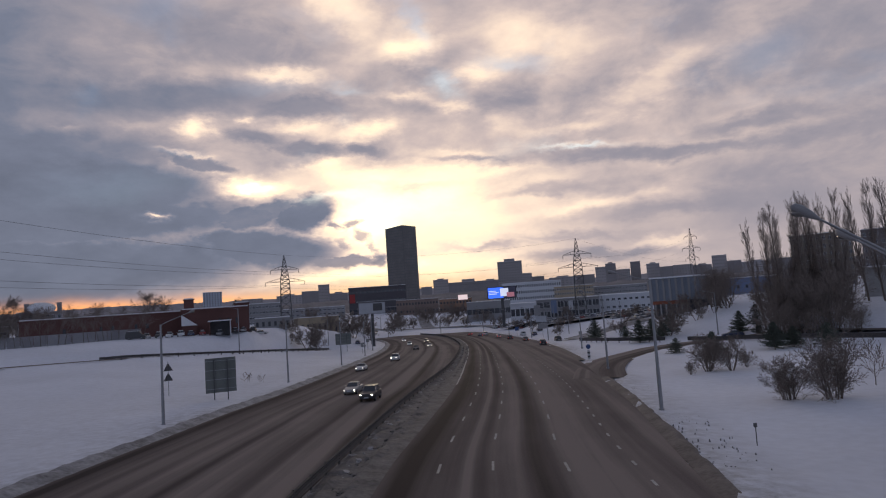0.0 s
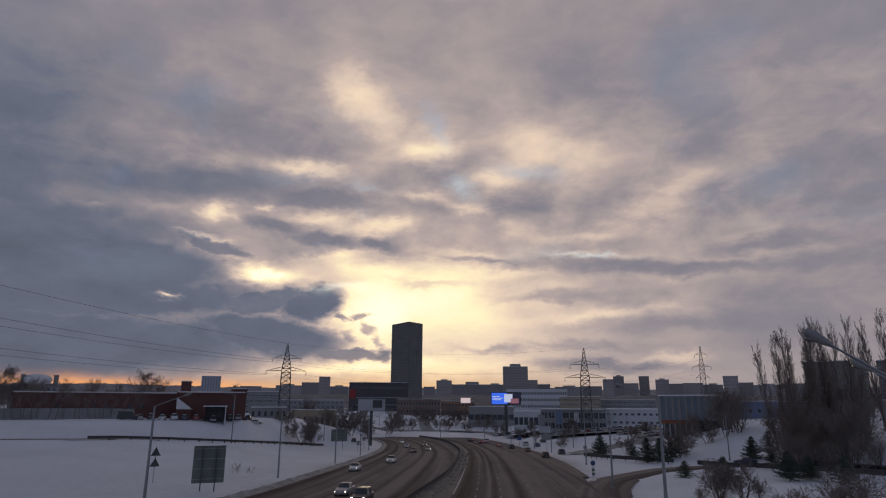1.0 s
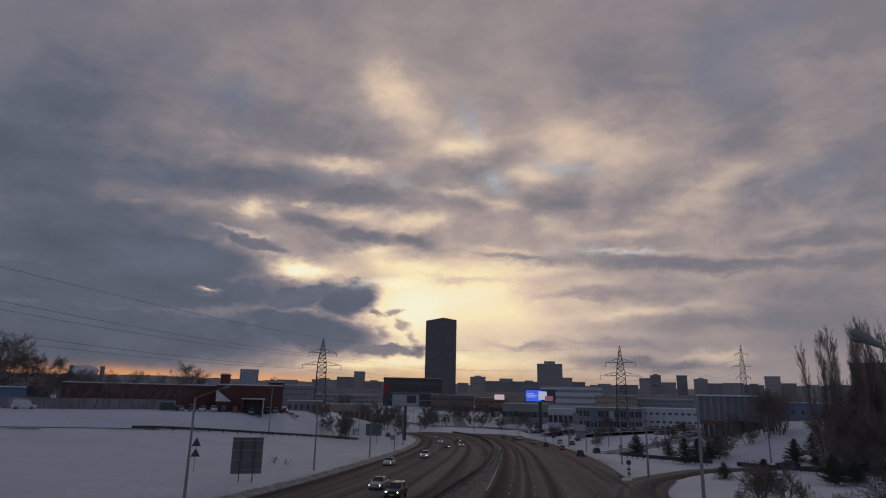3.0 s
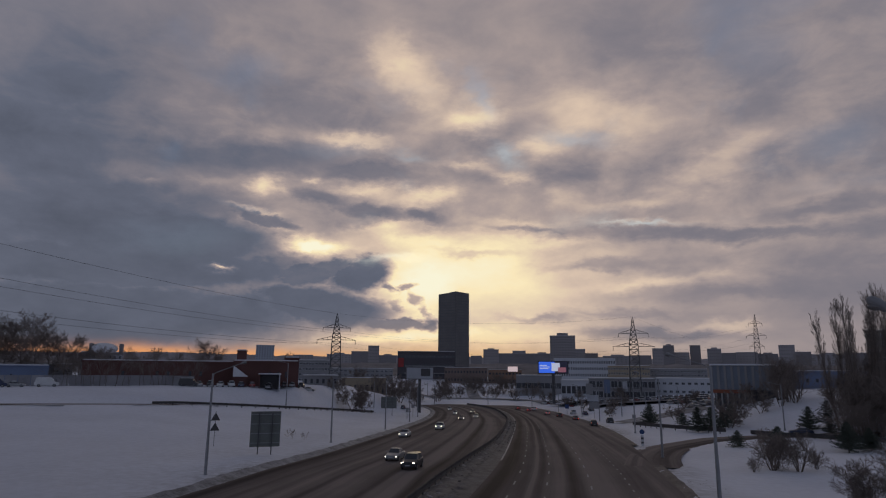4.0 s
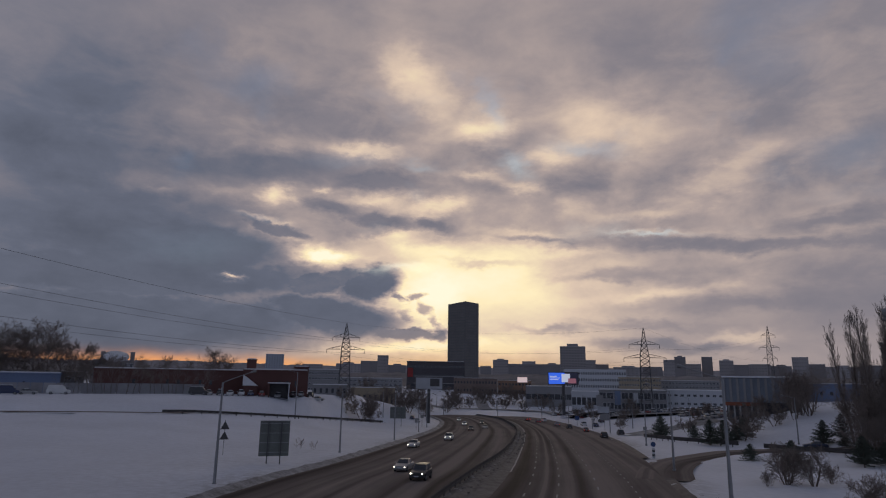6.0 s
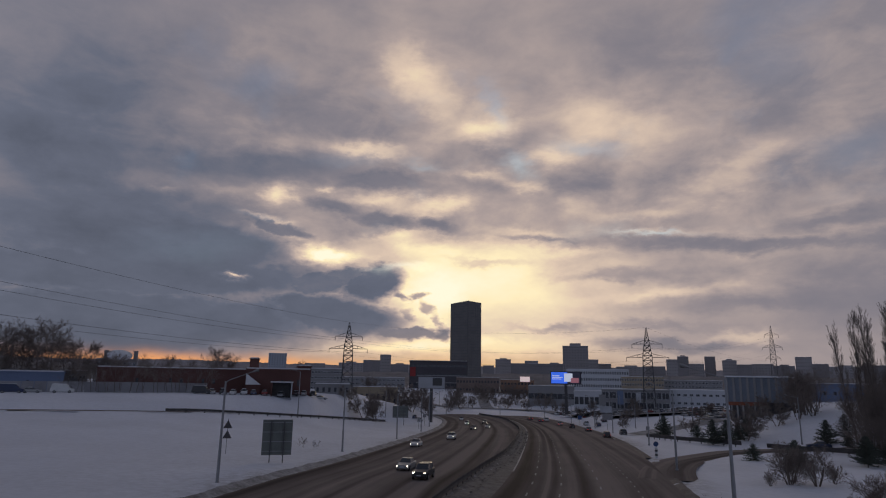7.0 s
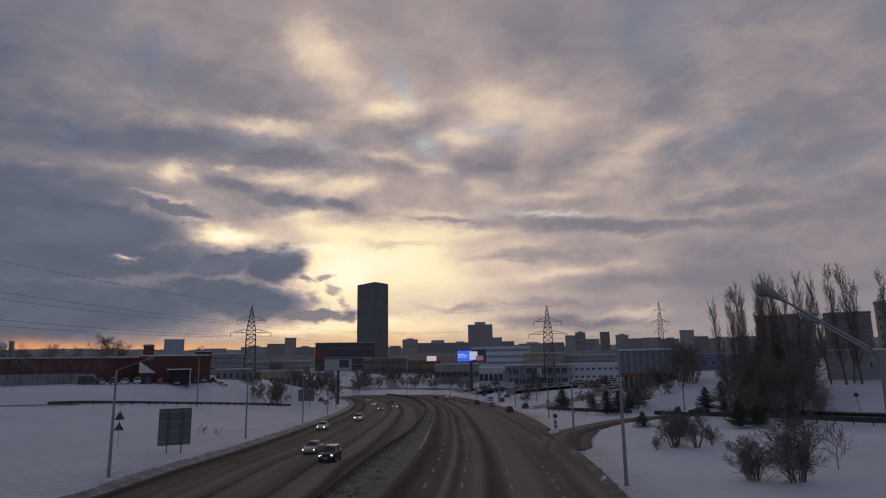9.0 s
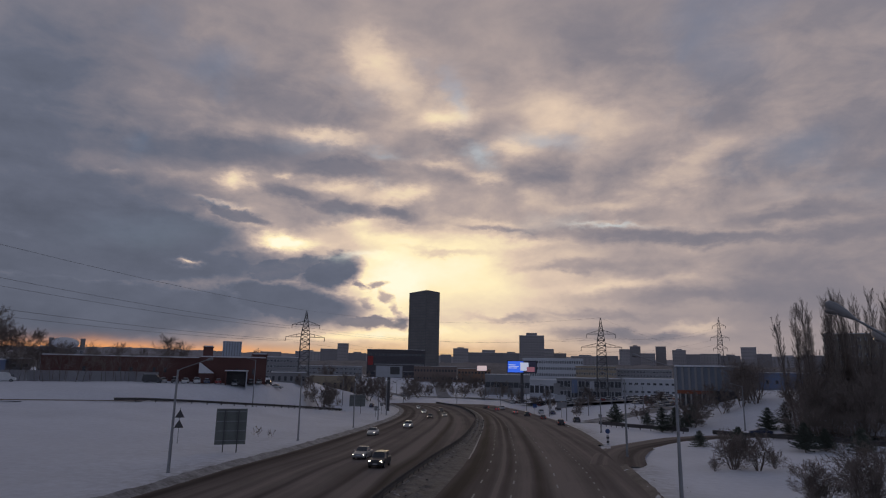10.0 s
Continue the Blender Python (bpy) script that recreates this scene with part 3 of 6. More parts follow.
def strip(name, left, right, material, lift, label, category, cells=8, edge_drop=0.0):
    """A band of road between two edges given over y."""
    bm = bmesh.new()
    uvl = bm.loops.layers.uv.new("lanes")
    rows = []
    for y in GROUND_STEPS:
        a, b = left(y), right(y)
        rows.append([(bm.verts.new((a + (b - a) * k / cells, y, road_height(y) + lift - (edge_drop if k in (0, cells) else 0))), ((b - a) * k / cells, y)) for k in range(cells + 1)])
    for r, s in zip(rows, rows[1:]):
        for k in range(cells):
            q = (r[k], r[k + 1], s[k + 1], s[k])
            f = bm.faces.new([v for v, _ in q])
            for loop, (_, c) in zip(f.loops, q):
                loop[uvl].uv = c
    return tagged(part(name, bm, material), label, category, kind="structure")


def edge(table, off=0.0):
    return lambda y: curve_along(table, y) + off


road_out = strip("road", edge(LEFT_EDGE, -0.4), edge(BARRIER), ASPHALT_TOWARD, 0.0, "worn grey asphalt carriageway with wet wheel tracks", "road", 10)
road_in = strip("road", edge(MEDIAN), edge(RIGHT_EDGE, 0.4), ASPHALT_AWAY, 0.0, "worn grey asphalt carriageway with dashed lane lines", "road", 10)


def bank(name, line, profile, material, label, y0, y1, rough, step=0.8):
    """A ridge of ploughed snow along a line; profile: (offset, height) across."""
    verts, faces = [], []
    n = int((y1 - y0) / step)
    for i in range(n + 1):
        y = y0 + i * step
        x = line(y)
        for o, h in profile:
            k = noise.noise(Vector((o * 1.1, y * 0.5, 3))) + 0.6 * noise.noise(Vector((o * 2.5, y * 1.7, 9)))
            px = x + o + 0.25 * rough * noise.noise(Vector((y * 0.6, o, 1)))
            verts.append((px, y, road_height(y) + max(-0.1, h * (1 + rough * k) * min(1.0, 0.05 + (y - y0) / 7, 0.05 + (y1 - y) / 7))))
    m = len(profile)
    for i in range(n):
        for k in range(m - 1):
            a = i * m + k
            faces.append((a, a + 1, a + 1 + m, a + m))
    me = bpy.data.meshes.new(name)
    me.from_pydata(verts, [], faces)
    me.materials.append(material)
    me.shade_smooth()
    return tagged(new(name, me), label, "snow", kind="structure")


GUTTER = mat("gutter_slush", (0.15, 0.13, 0.12), 0.9, spread=0.5, scale=0.6, fine=4, bump=0.8)
bank("snow_bank", edge(LEFT_EDGE, -1.0), ((-1.2, -0.1), (-0.75, 0.2), (-0.35, 0.36), (0.0, 0.36), (0.3, 0.22), (0.6, 0.1), (0.95, 0.02), (1.3, -0.06)), DIRTY_SNOW, "dirty ploughed snow bank along the road edge", -20, 330, 0.5)
bank("snow_bank", edge(RIGHT_EDGE, 1.2), ((-0.8, -0.06), (-0.55, 0.02), (-0.35, 0.06), (-0.15, 0.12), (0.0, 0.16), (0.15, 0.12), (0.3, 0.06), (0.5, -0.1)), GUTTER, "dirty ploughed snow bank along the road edge", -20, 82, 0.6)
bank("snow_bank", edge(RIGHT_EDGE, 1.2), ((-0.8, -0.06), (-0.55, 0.02), (-0.35, 0.06), (-0.15, 0.12), (0.0, 0.16), (0.15, 0.12), (0.3, 0.06), (0.5, -0.1)), GUTTER, "dirty ploughed snow bank along the road edge", 112, 330, 0.6)
MED_DIRT = mat("median_slush", (0.115, 0.11, 0.112), 0.85, spread=0.6, scale=0.8, fine=4, bump=0.8)


def median():
    verts, faces, m = [], [], 9
    ys = [-40 + 0.8 * i for i in range(470)]
    for y in ys:
        a, b = curve_along(BARRIER, y) - 0.25, curve_along(MEDIAN, y) + 0.15
        for k in range(m):
            x = a + (b - a) * k / (m - 1)
            h = (0.02, 0.22, 0.30, 0.20, 0.10, 0.24, 0.12, 0.10, 0.012)[k]
            h *= 1 + 0.7 * noise.noise(Vector((x * 0.9, y * 0.55, 2))) + 0.5 * noise.noise(Vector((x * 2, y * 1.6, 7)))
            verts.append((x, y, road_height(y) + max(0.01, h)))
    for i in range(len(ys) - 1):
        for k in range(m - 1):
            a = i * m + k
            faces.append((a, a + 1, a + 1 + m, a + m))
    me = bpy.data.meshes.new("median")
    me.from_pydata(verts, [], faces)
    me.materials.append(MED_DIRT)
    tagged(new("median", me), "dark slushy median strip beside the crash barrier", "median", kind="structure")


median()
bank("snow_lip", edge(MEDIAN, 0.22), ((-0.16, -0.05), (-0.08, 0.03), (0.0, 0.05), (0.08, 0.03), (0.16, -0.05)), mat("packed_snow", (0.42, 0.41, 0.40), 0.85, spread=0.35, scale=0.4, fine=3), "pale lip of packed snow along the median", 84, 318, 0.5)

# dashed lane lines
PAINT = mat("worn_road_paint", (0.38, 0.37, 0.35), 0.8, spread=0.3, scale=1.5, fine=8)


def dash_mesh(length):
    bm = bmesh.new()
    box(bm, -0.075, 0.075, -length / 2, length / 2, 0, 0.012)
    return part("lane_dash", bm, PAINT, road_in)


def dashes(offset, first, period, length, last):
    base, y = None, first
    while y < last:
        x = curve_along(MEDIAN, y) + offset
        turn = math.degrees(math.atan2(curve_along(MEDIAN, y + 1) - curve_along(MEDIAN, y - 1), 2))
        m = pose(x, y, road_height(y) + 0.004, math.degrees(math.atan(-SLOPE)), 0, -turn)
        if base is None:
            base = dash_mesh(length)
            base.matrix_basis = m
        else:
            same(base, road_in, m)
        y += period


dashes(3.2, 10.2, 8.9, 2.2, 190)
dashes(6.35, 10.0, 8.9, 2.2, 190)
dashes(10.5, 9.2, 8.7, 2.2, 190)
dashes(14.2, 6.0, 4.15, 1.0, 120)

# slip road curving away behind the right-hand verge


def path_strip(name, points, width, material, lift, label, category, step=2.0, cells=4, level=None):
    bm = bmesh.new()
    uvl = bm.loops.layers.uv.new("lanes")
    rows = []
    for i, (p, d) in enumerate(polyline(points, step)):
        nrm = Vector((d.y, -d.x))
        row = []
        zs = (level or land)(p.x, p.y)
        for k in range(cells + 1):
            o = (k / cells - 0.5) * width
            q = p + nrm * o
            row.append((bm.verts.new((q.x, q.y, zs + lift)), (o, i * step)))
        rows.append(row)
    for r, s in zip(rows, rows[1:]):
        for k in range(cells):
            q = (r[k], r[k + 1], s[k + 1], s[k])
            f = bm.faces.new([v for v, _ in q])
            for loop, (_, c) in zip(f.loops, q):
                loop[uvl].uv = c
    return tagged(part(name, bm, material), label, category, kind="structure")


path_strip("slip_road", SLIP, 7.0, ASPHALT, -0.008, "narrow slushy slip road leaving the highway", "road")



def clods(name, line, lo, hi, y0, y1, count, size, material, label, seed):
    """Small lumps of frozen slush thrown up beside the road."""
    r = random.Random(seed)
    verts, faces = [], []
    for k in range(count):
        y = y0 + (y1 - y0) * r.random() ** 1.4
        x = line(y) + lo + (hi - lo) * r.random() ** 1.6
        z = max(road_height(y) if lo < 0 else -99, land(x, y)) + 0.02
        s = size * r.uniform(0.4, 1.3)
        b = len(verts)
        for a in range(5):
            t = 2 * math.pi * a / 5 + r.random()
            verts.append((x + s * math.cos(t) * r.uniform(0.7, 1.2), y + s * 1.3 * math.sin(t), z - 0.12))
        for a in range(5):
            t = 2 * math.pi * a / 5 + r.random()
            verts.append((x + 0.6 * s * math.cos(t), y + 0.8 * s * math.sin(t), z + s * r.uniform(0.4, 0.9)))
        for a in range(5):
            faces.append((b + a, b + (a + 1) % 5, b + 5 + (a + 1) % 5, b + 5 + a))
        faces.append(tuple(b + 5 + a for a in range(5)))
    me = bpy.data.meshes.new(name)
    me.from_pydata(verts, [], faces)
    me.materials.append(material)
    tagged(new(name, me), label, "snow", kind="stuff")


SLUSH = mat("frozen_slush", (0.10, 0.095, 0.095), 0.9, spread=0.5, scale=1.0, fine=6)
clods("snow_clods", edge(BARRIER), 0.4, 2.6, 15, 200, 900, 0.22, SLUSH, "lumps of frozen slush along the median", 3)
clods("snow_clods", edge(RIGHT_EDGE), 1.2, 5.0, 18, 78, 300, 0.06, DIRTY_SNOW, "gritty stained crumbs of snow on the verge", 6)
clods("snow_clods", edge(BARRIER), 0.25, 1.2, 15, 200, 500, 0.28, DIRTY_SNOW, "crusted snow lumps beside the crash barrier", 4)
# ---- buildings ----
def building(name, label, x, y, w, d, h, turn, wall, storeys, bays, group="", top=0.0, pane=None, fill=(0.55, 0.5), sides=(0, 1, 3), separate=False, snow=True, z0=None, parapet=0.6, skip=0.0, roof_box=True):
    """A block with recessed panes on its seen sides, a parapet, a snowed-over roof and a lift house."""
    z = (min(land(x, y), land(x + w / 3, y), land(x - w / 3, y)) - 0.6) if z0 is None else z0
    root = thing(name, pose(x, y, z, 0, 0, turn), label, "building", group)
    bm = bmesh.new()
    box(bm, -w / 2, w / 2, -d / 2, d / 2, 0, h)
    e = 0.25
    box(bm, -w / 2 - e, w / 2 + e, -d / 2 - e, d / 2 + e, h + 0.003, h + parapet)
    part("wall", bm, wall, root)
    bm = bmesh.new()
    box(bm, -w / 2 + 0.1, w / 2 - 0.1, -d / 2 + 0.1, d / 2 - 0.1, h + parapet + 0.003, h + parapet + 0.35)
    roof = part("roof", bm, ROOF_SNOW if snow else CONCRETE, root, "snow-covered flat roof" if snow else "")
    if top:
        bm = bmesh.new()
        box(bm, -w * 0.22, w * 0.22, -d * 0.3, d * 0.3, h + parapet + 0.356, h + parapet + top)
        part("lift_house", bm, wall, roof)
    rnd = random.Random(name + str(round(x)))
    sh, pane = h / storeys, pane or PANE
    far = bmesh.new()
    base = {}
    for side in sides:
        length = w if side in (0, 2) else d
        n = max(1, int(round(bays * length / w)))
        bw = length / n
        a = {0: 0, 1: 90, 2: 180, 3: -90}[side]
        off = d / 2 if side in (0, 2) else w / 2
        turn_m = pose(0, 0, 0, 0, 0, a)
        for s in range(storeys):
            for b in range(n):
                if rnd.random() < skip:
                    continue
                cx, cz = -length / 2 + bw * (b + 0.5), sh * (s + 0.55)
                ww, hh = bw * fill[0] / 2, sh * fill[1] / 2
                if separate:
                    key = (round(ww, 3), round(hh, 3))
                    m = turn_m @ pose(cx, -off, cz)
                    if key in base:
                        o = same(base[key][0], root, m)
                        same(base[key][1], o, Matrix.Identity(4))
                    else:
                        bm = bmesh.new()
                        box(bm, -ww, ww, -0.06, 0.02, -hh, hh)
                        o = part("window", bm, pane, root)
                        o.matrix_basis = m
                        bm = bmesh.new()
                        t = 0.09
                        for q in ((-ww - t, ww + t, hh, hh + t), (-ww - t, ww + t, -hh - t, -hh), (-ww - t, -ww, -hh, hh), (ww, ww + t, -hh, hh), (-0.04, 0.04, -hh, hh)):
                            box(bm, q[0], q[1], -0.1, 0.0, q[2], q[3])
                        base[key] = (o, part("window_frame", bm, WHITE_PANEL, o))
                else:
                    box(far, cx - ww, cx + ww, -off - 0.05, -off + 0.1, cz - hh, cz + hh, turn_m)
    if len(far.verts):
        tagged(part("window_grid", far, pane, root), kind="stuff")
    else:
        far.free()
    return root


def by_bearing(name, label, b0, b1, el, r, depth, wall, storeys, bays, base_el=None, **more):
    """A building that fills a stretch of bearings at a range, up to an angle over the bridge's eye level."""
    b = (b0 + b1) / 2
    x, y = at_bearing(b, r + depth / 2)
    w = 2 * r * math.tan(radians((b1 - b0) / 2))
    top_z = 8.5 + r * math.tan(radians(el))
    z0 = land(*at_bearing(b, r)) - 0.8
    extra = more.pop("turn", 0.0)
    p = more.get("parapet", 0.6)
    return building(name, label, x, y, w, depth, top_z - z0 - p, -b + extra, wall, storeys, bays, z0=z0, **more)


# distant walls and panes: aerial haze put into the colour, pale and low in contrast
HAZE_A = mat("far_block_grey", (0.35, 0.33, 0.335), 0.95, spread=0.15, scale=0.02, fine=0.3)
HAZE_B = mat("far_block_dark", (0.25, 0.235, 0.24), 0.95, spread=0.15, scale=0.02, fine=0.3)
HAZE_PANE = mat("far_pane", (0.21, 0.205, 0.215), 0.4, spread=0.3, scale=0.05, fine=0.5)


def tower():
    """The dark glass office tower with its slanted roof line."""
    r = 900.0
    b0, b1, bm_ = -4.9, -2.06, -3.3
    x0, y0 = at_bearing(b0, r)
    x1, y1 = at_bearing(b1, r)
    xm, ym = at_bearing(bm_, r - 12)
    z0 = -2.0
    zl, zm, zr = (8.5 + r * math.tan(radians(e)) for e in (6.95, 7.17, 7.06))
    root = thing("office_tower", pose(xm, ym, z0), "tall dark glass office tower with a slanted roof", "tower")
    bm = bmesh.new()
    foot = [(x0 - xm, y0 - ym), (0, 0), (x1 - xm, y1 - ym), (x1 - xm - 2, y1 - ym + 40), (x0 - xm - 2, y0 - ym + 40)]
    tops = [zl, zm, zr, zr, zl]
    lo = [bm.verts.new((a, b, 0)) for a, b in foot]
    hi = [bm.verts.new((a, b, t - z0)) for (a, b), t in zip(foot, tops)]
    for k in range(5):
        bm.faces.new((lo[k], lo[(k + 1) % 5], hi[(k + 1) % 5], hi[k]))
    bm.faces.new(hi)
    body = part("wall", bm, DARK_GLASS, root, "dark reflective glazing")
    # floor bands and mullions standing proud of the glazing
    for (ax, ay), (bx, by), ta, tb, n in ((foot[0], foot[1], zl, zm, 9), (foot[1], foot[2], zm, zr, 7)):
        bm = bmesh.new()
        length = math.hypot(bx - ax, by - ay)
        m = Matrix.Translation((ax, ay, 0)) @ Matrix.Rotation(math.atan2(by - ay, bx - ax), 4, "Z")
        floors = 30
        for s in range(floors + 1):
            z = (min(ta, tb) - z0 - 0.6) * s / floors
            box(bm, 0.1, length - 0.1, -0.22, 0.05, z, z + 0.55, m)
        for k in range(n + 1):
            u = 0.1 + (length - 0.6) * k / n
            box(bm, u, u + 0.18, -0.3, 0.05, 0, ta + (tb - ta) * k / n - z0 - 0.1, m)
        tagged(part("facade_grid", bm, DARK_STEEL, root), kind="stuff")
    return root


tower()
by_bearing("shopping_mall", "long low dark shopping mall at the foot of the tower", -8.6, -3.35, 1.72, 640, 60, mat("mall_cladding", (0.075, 0.07, 0.08), 0.7, spread=0.2, scale=0.05, fine=0.5), 3, 14, fill=(0.8, 0.25), parapet=1.0)
by_bearing("apartment_block", "stepped grey apartment high-rise with bays", 5.3, 7.55, 3.2, 980, 28, HAZE_A, 16, 9, top=4.5, pane=HAZE_PANE)
by_bearing("apartment_block", "pale apartment high-rise with light and dark panels", -21.15, -19.6, 2.1, 900, 20, mat("far_pale_block", (0.36, 0.40, 0.46), 0.9, spread=0.1, scale=0.02, fine=0.3), 14, 7, pane=HAZE_PANE, fill=(0.4, 0.7))

# the rest of the skyline: bearing from, to, top angle, range
SKY_A = ((-15.0, -12.8, 1.4, 1350), (-12.8, -11.3, 1.68, 1500), (-11.3, -10.3, 2.2, 1600), (-10.3, -8.7, 1.35, 1500), (-18.0, -16.2, 1.3, 1250),
         (-1.9, -0.9, 1.37, 1500), (-0.75, 0.65, 1.95, 1600), (0.65, 3.7, 1.6, 1500), (1.9, 3.1, 1.84, 1700), (3.7, 5.4, 1.6, 1500))
SKY_B = ((7.5, 8.4, 2.0, 1300), (8.4, 9.5, 1.63, 1350), (9.9, 12.4, 1.4, 1300), (12.4, 14.0, 1.45, 1400), (14.1, 15.0, 2.05, 1500), (15.0, 15.9, 2.3, 1500), (15.9, 17.1, 1.7, 1550),
         (17.15, 18.0, 2.3, 1600), (18.5, 19.6, 2.0, 1550), (19.6, 20.7, 1.65, 1500), (20.7, 22.3, 1.7, 1600), (22.3, 23.8, 1.55, 1500), (23.85, 25.0, 2.25, 1350), (25.0, 26.1, 1.7, 1500), (26.1, 28.3, 1.5, 1500), (28.3, 30.5, 1.6, 1300))
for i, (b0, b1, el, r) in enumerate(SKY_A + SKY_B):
    by_bearing("apartment_block", "distant grey apartment block on the skyline", b0, b1, el, r, 22, (HAZE_A, HAZE_B)[i % 2], 9, 7, group="blocks on the skyline", pane=HAZE_PANE, top=(0, 3)[i % 3 == 0], sides=(0,), fill=(0.4, 0.4))
# ---- crash barriers ----
def w_beam(bm, pts, height, depth=0.31, side=1.0):
    """A W-shaped steel rail swept along points (x, y, z)."""
    prof = ((0, 0.155), (0.08, 0.10), (0.08, 0.06), (0.02, 0.0), (0.08, -0.06), (0.08, -0.10), (0, -0.155), (-0.02, -0.155), (-0.02, 0.155))
    rows = []
    for i, p in enumerate(pts):
        a, b = Vector(pts[max(0, i - 1)]), Vector(pts[min(len(pts) - 1, i + 1)])
        d = (b - a).normalized()
        nrm = Vector((d.y, -d.x, 0)).normalized() * side
        rows.append([bm.verts.new(Vector(p) + nrm * u + Vector((0, 0, height + v))) for u, v in prof])
    for r, s in zip(rows, rows[1:]):
        for k in range(len(prof)):
            q = (r[k], r[(k + 1) % len(prof)], s[(k + 1) % len(prof)], s[k])
            bm.faces.new(q)


def guard_rail(points, label, gap=2.0, heights=(0.6,), post_h=0.75, step=2.0, material=RUSTY, wide=1.0, top=None):
    root = thing("guard_rail", Matrix.Identity(4), label, "guard rail")
    for k, h in enumerate(heights):
        bm = bmesh.new()
        w_beam(bm, points, h)
        part("rail", bm, top if k == 0 and top else material, root)
    post = None
    acc = 0.0
    for p, q in zip(points, points[1:]):
        acc += (Vector(q) - Vector(p)).length
        if acc >= gap:
            acc = 0.0
            m = pose(p[0], p[1], p[2])
            if post is None:
                bm = bmesh.new()
                box(bm, -0.06 * wide, 0.06 * wide, -0.05, 0.05, -0.4, post_h)
                post = part("post", bm, material, root)
                post.matrix_basis = m
            else:
                same(post, root, m)
    return root


guard_rail([(curve_along(BARRIER, y), y, road_height(y) + 0.12) for y in [-40 + 1.5 * i for i in range(250)]], "long dirty steel crash barrier along the highway median", 2.9, (0.66, 0.36), 0.85, top=mat("barrier_steel", (0.055, 0.052, 0.052), 0.85, 0.0, spread=0.3, scale=0.6, fine=6))
ramp_pts = [(p.x, p.y, ramp_height(p.x, p.y)) for p, d in polyline(RAMP, 1.5)]
guard_rail([(x + 0.8, y - 1.4, z + 0.05) for x, y, z in ramp_pts if x > -79], "dark steel guard rail along the snowy ramp", 4.4, (0.7, 0.45), 0.9, wide=2)
path_strip("ramp_road", RAMP, 4.5, ASPHALT, 0.15, "narrow dark ramp road across the snow", "road", level=ramp_height)
RAIL_R = ((38, 176), (42, 159), (46, 152.5), (52, 143.5))
RAIL_R2 = ((54, 138.5), (58, 132), (62.5, 125), (68, 114.5), (73.3, 106), (77, 99.5), (82, 94), (92, 84), (108, 70))
for pts in (RAIL_R, RAIL_R2):
    guard_rail([(p.x, p.y, land(p.x, p.y) + 0.35) for p, d in polyline(pts, 1.5)], "dark steel guard rail beside the slip road", 3.0, (0.75, 0.45, 0.2), 0.9, wide=1.5)


# ---- street lamps ----
def street_lamp(x, y, height, arm, rise, toward, label, radius=0.16, z=None, more_arms=(), head_len=0.75):
    """A tapered steel column with a sloping arm and a lamp head; toward: heading of the arm in degrees."""
    z = land(x, y) if z is None else z
    root = thing("street_lamp", pose(x, y, z - 0.3), label, "street lamp", "street lamps along the highway")
    bm = bmesh.new()
    tube(bm, [(0, 0, 0), (0, 0, height * 0.35), (0, 0, height * 0.352), (0, 0, height + 0.3)], [radius, radius * 0.94, radius * 0.85, radius * 0.6], 10)
    tube(bm, [(0, 0, 0.0), (0, 0, 0.5)], [radius * 1.5, radius * 1.4], 10)
    part("column", bm, STEEL, root)
    for toward, arm, rise in ((toward, arm, rise), *more_arms):
        a = radians(toward)
        d = Vector((math.sin(a), math.cos(a), 0))
        p0 = Vector((0, 0, height + 0.1))
        end = p0 + d * arm + Vector((0, 0, rise))
        bm = bmesh.new()
        tube(bm, [p0 - Vector((0, 0, 0.4)), p0 + d * arm * 0.04 + Vector((0, 0, rise * 0.14)), p0 + d * arm * 0.14 + Vector((0, 0, rise * 0.27)), end], [radius * 0.4, radius * 0.36, radius * 0.28, radius * 0.2], 8)
        part("arm", bm, STEEL, root)
        slope = (end - (p0 + d * arm * 0.14 + Vector((0, 0, rise * 0.27)))).normalized()
        bm = bmesh.new()
        pts = [end + slope * head_len * t for t in (-0.05, 0.12, 0.35, 0.7, 0.92, 1.0)]
        tube(bm, pts, [radius * 0.25, radius * 0.45, radius * 0.75, radius * 0.9, radius * 0.7, radius * 0.2], 10)
        head = part("lamp_head", bm, GREY_PANEL, root, smooth_shade=True)
        bm = bmesh.new()
        mid = end + slope * head_len * 0.66 - Vector((0, 0, radius * 0.55))
        bmesh.ops.create_uvsphere(bm, u_segments=10, v_segments=6, radius=radius * 0.7, matrix=Matrix.Translation(mid) @ Matrix.Rotation(-a, 4, "Z") @ Matrix.Diagonal((0.9, 2.2, 0.9, 1)))
        part("lens", bm, DARK_GLASS, head, "clouded glass lens", True)
    return root


PLAIN_LAMP = "grey steel street lamp with a sloping arm"
for x, y in ((-29.0, 63.5), (-27.3, 107.0), (-24.6, 146.0), (-24.2, 186), (-26.5, 226), (-31, 262)):
    street_lamp(x, y, 10.2, 2.6, 1.2, 62, PLAIN_LAMP)
for x, y in ((17.4, 51.6), (23.8, 92.4), (32.6, 149.0), (34.3, 206.8), (33.4, 240), (29, 280)):
    street_lamp(x, y, 10.8, 2.6, 1.0, -70, PLAIN_LAMP)
for x, y, h in ((-57.3, 173, 12.5), (-47.1, 251, 10), (66, 150, 10), (60, 210, 9), (85, 240, 9)):
    street_lamp(x, y, h, 2.0, 0.6, -80, "thin grey street lamp beside the side road")
street_lamp(13.0, 16.6, 9.0, 2.5, 1.85, -84, "tall twin-arm street lamp standing beside the bridge", 0.165, more_arms=((-8, 2.1, 1.3),), head_len=0.8)


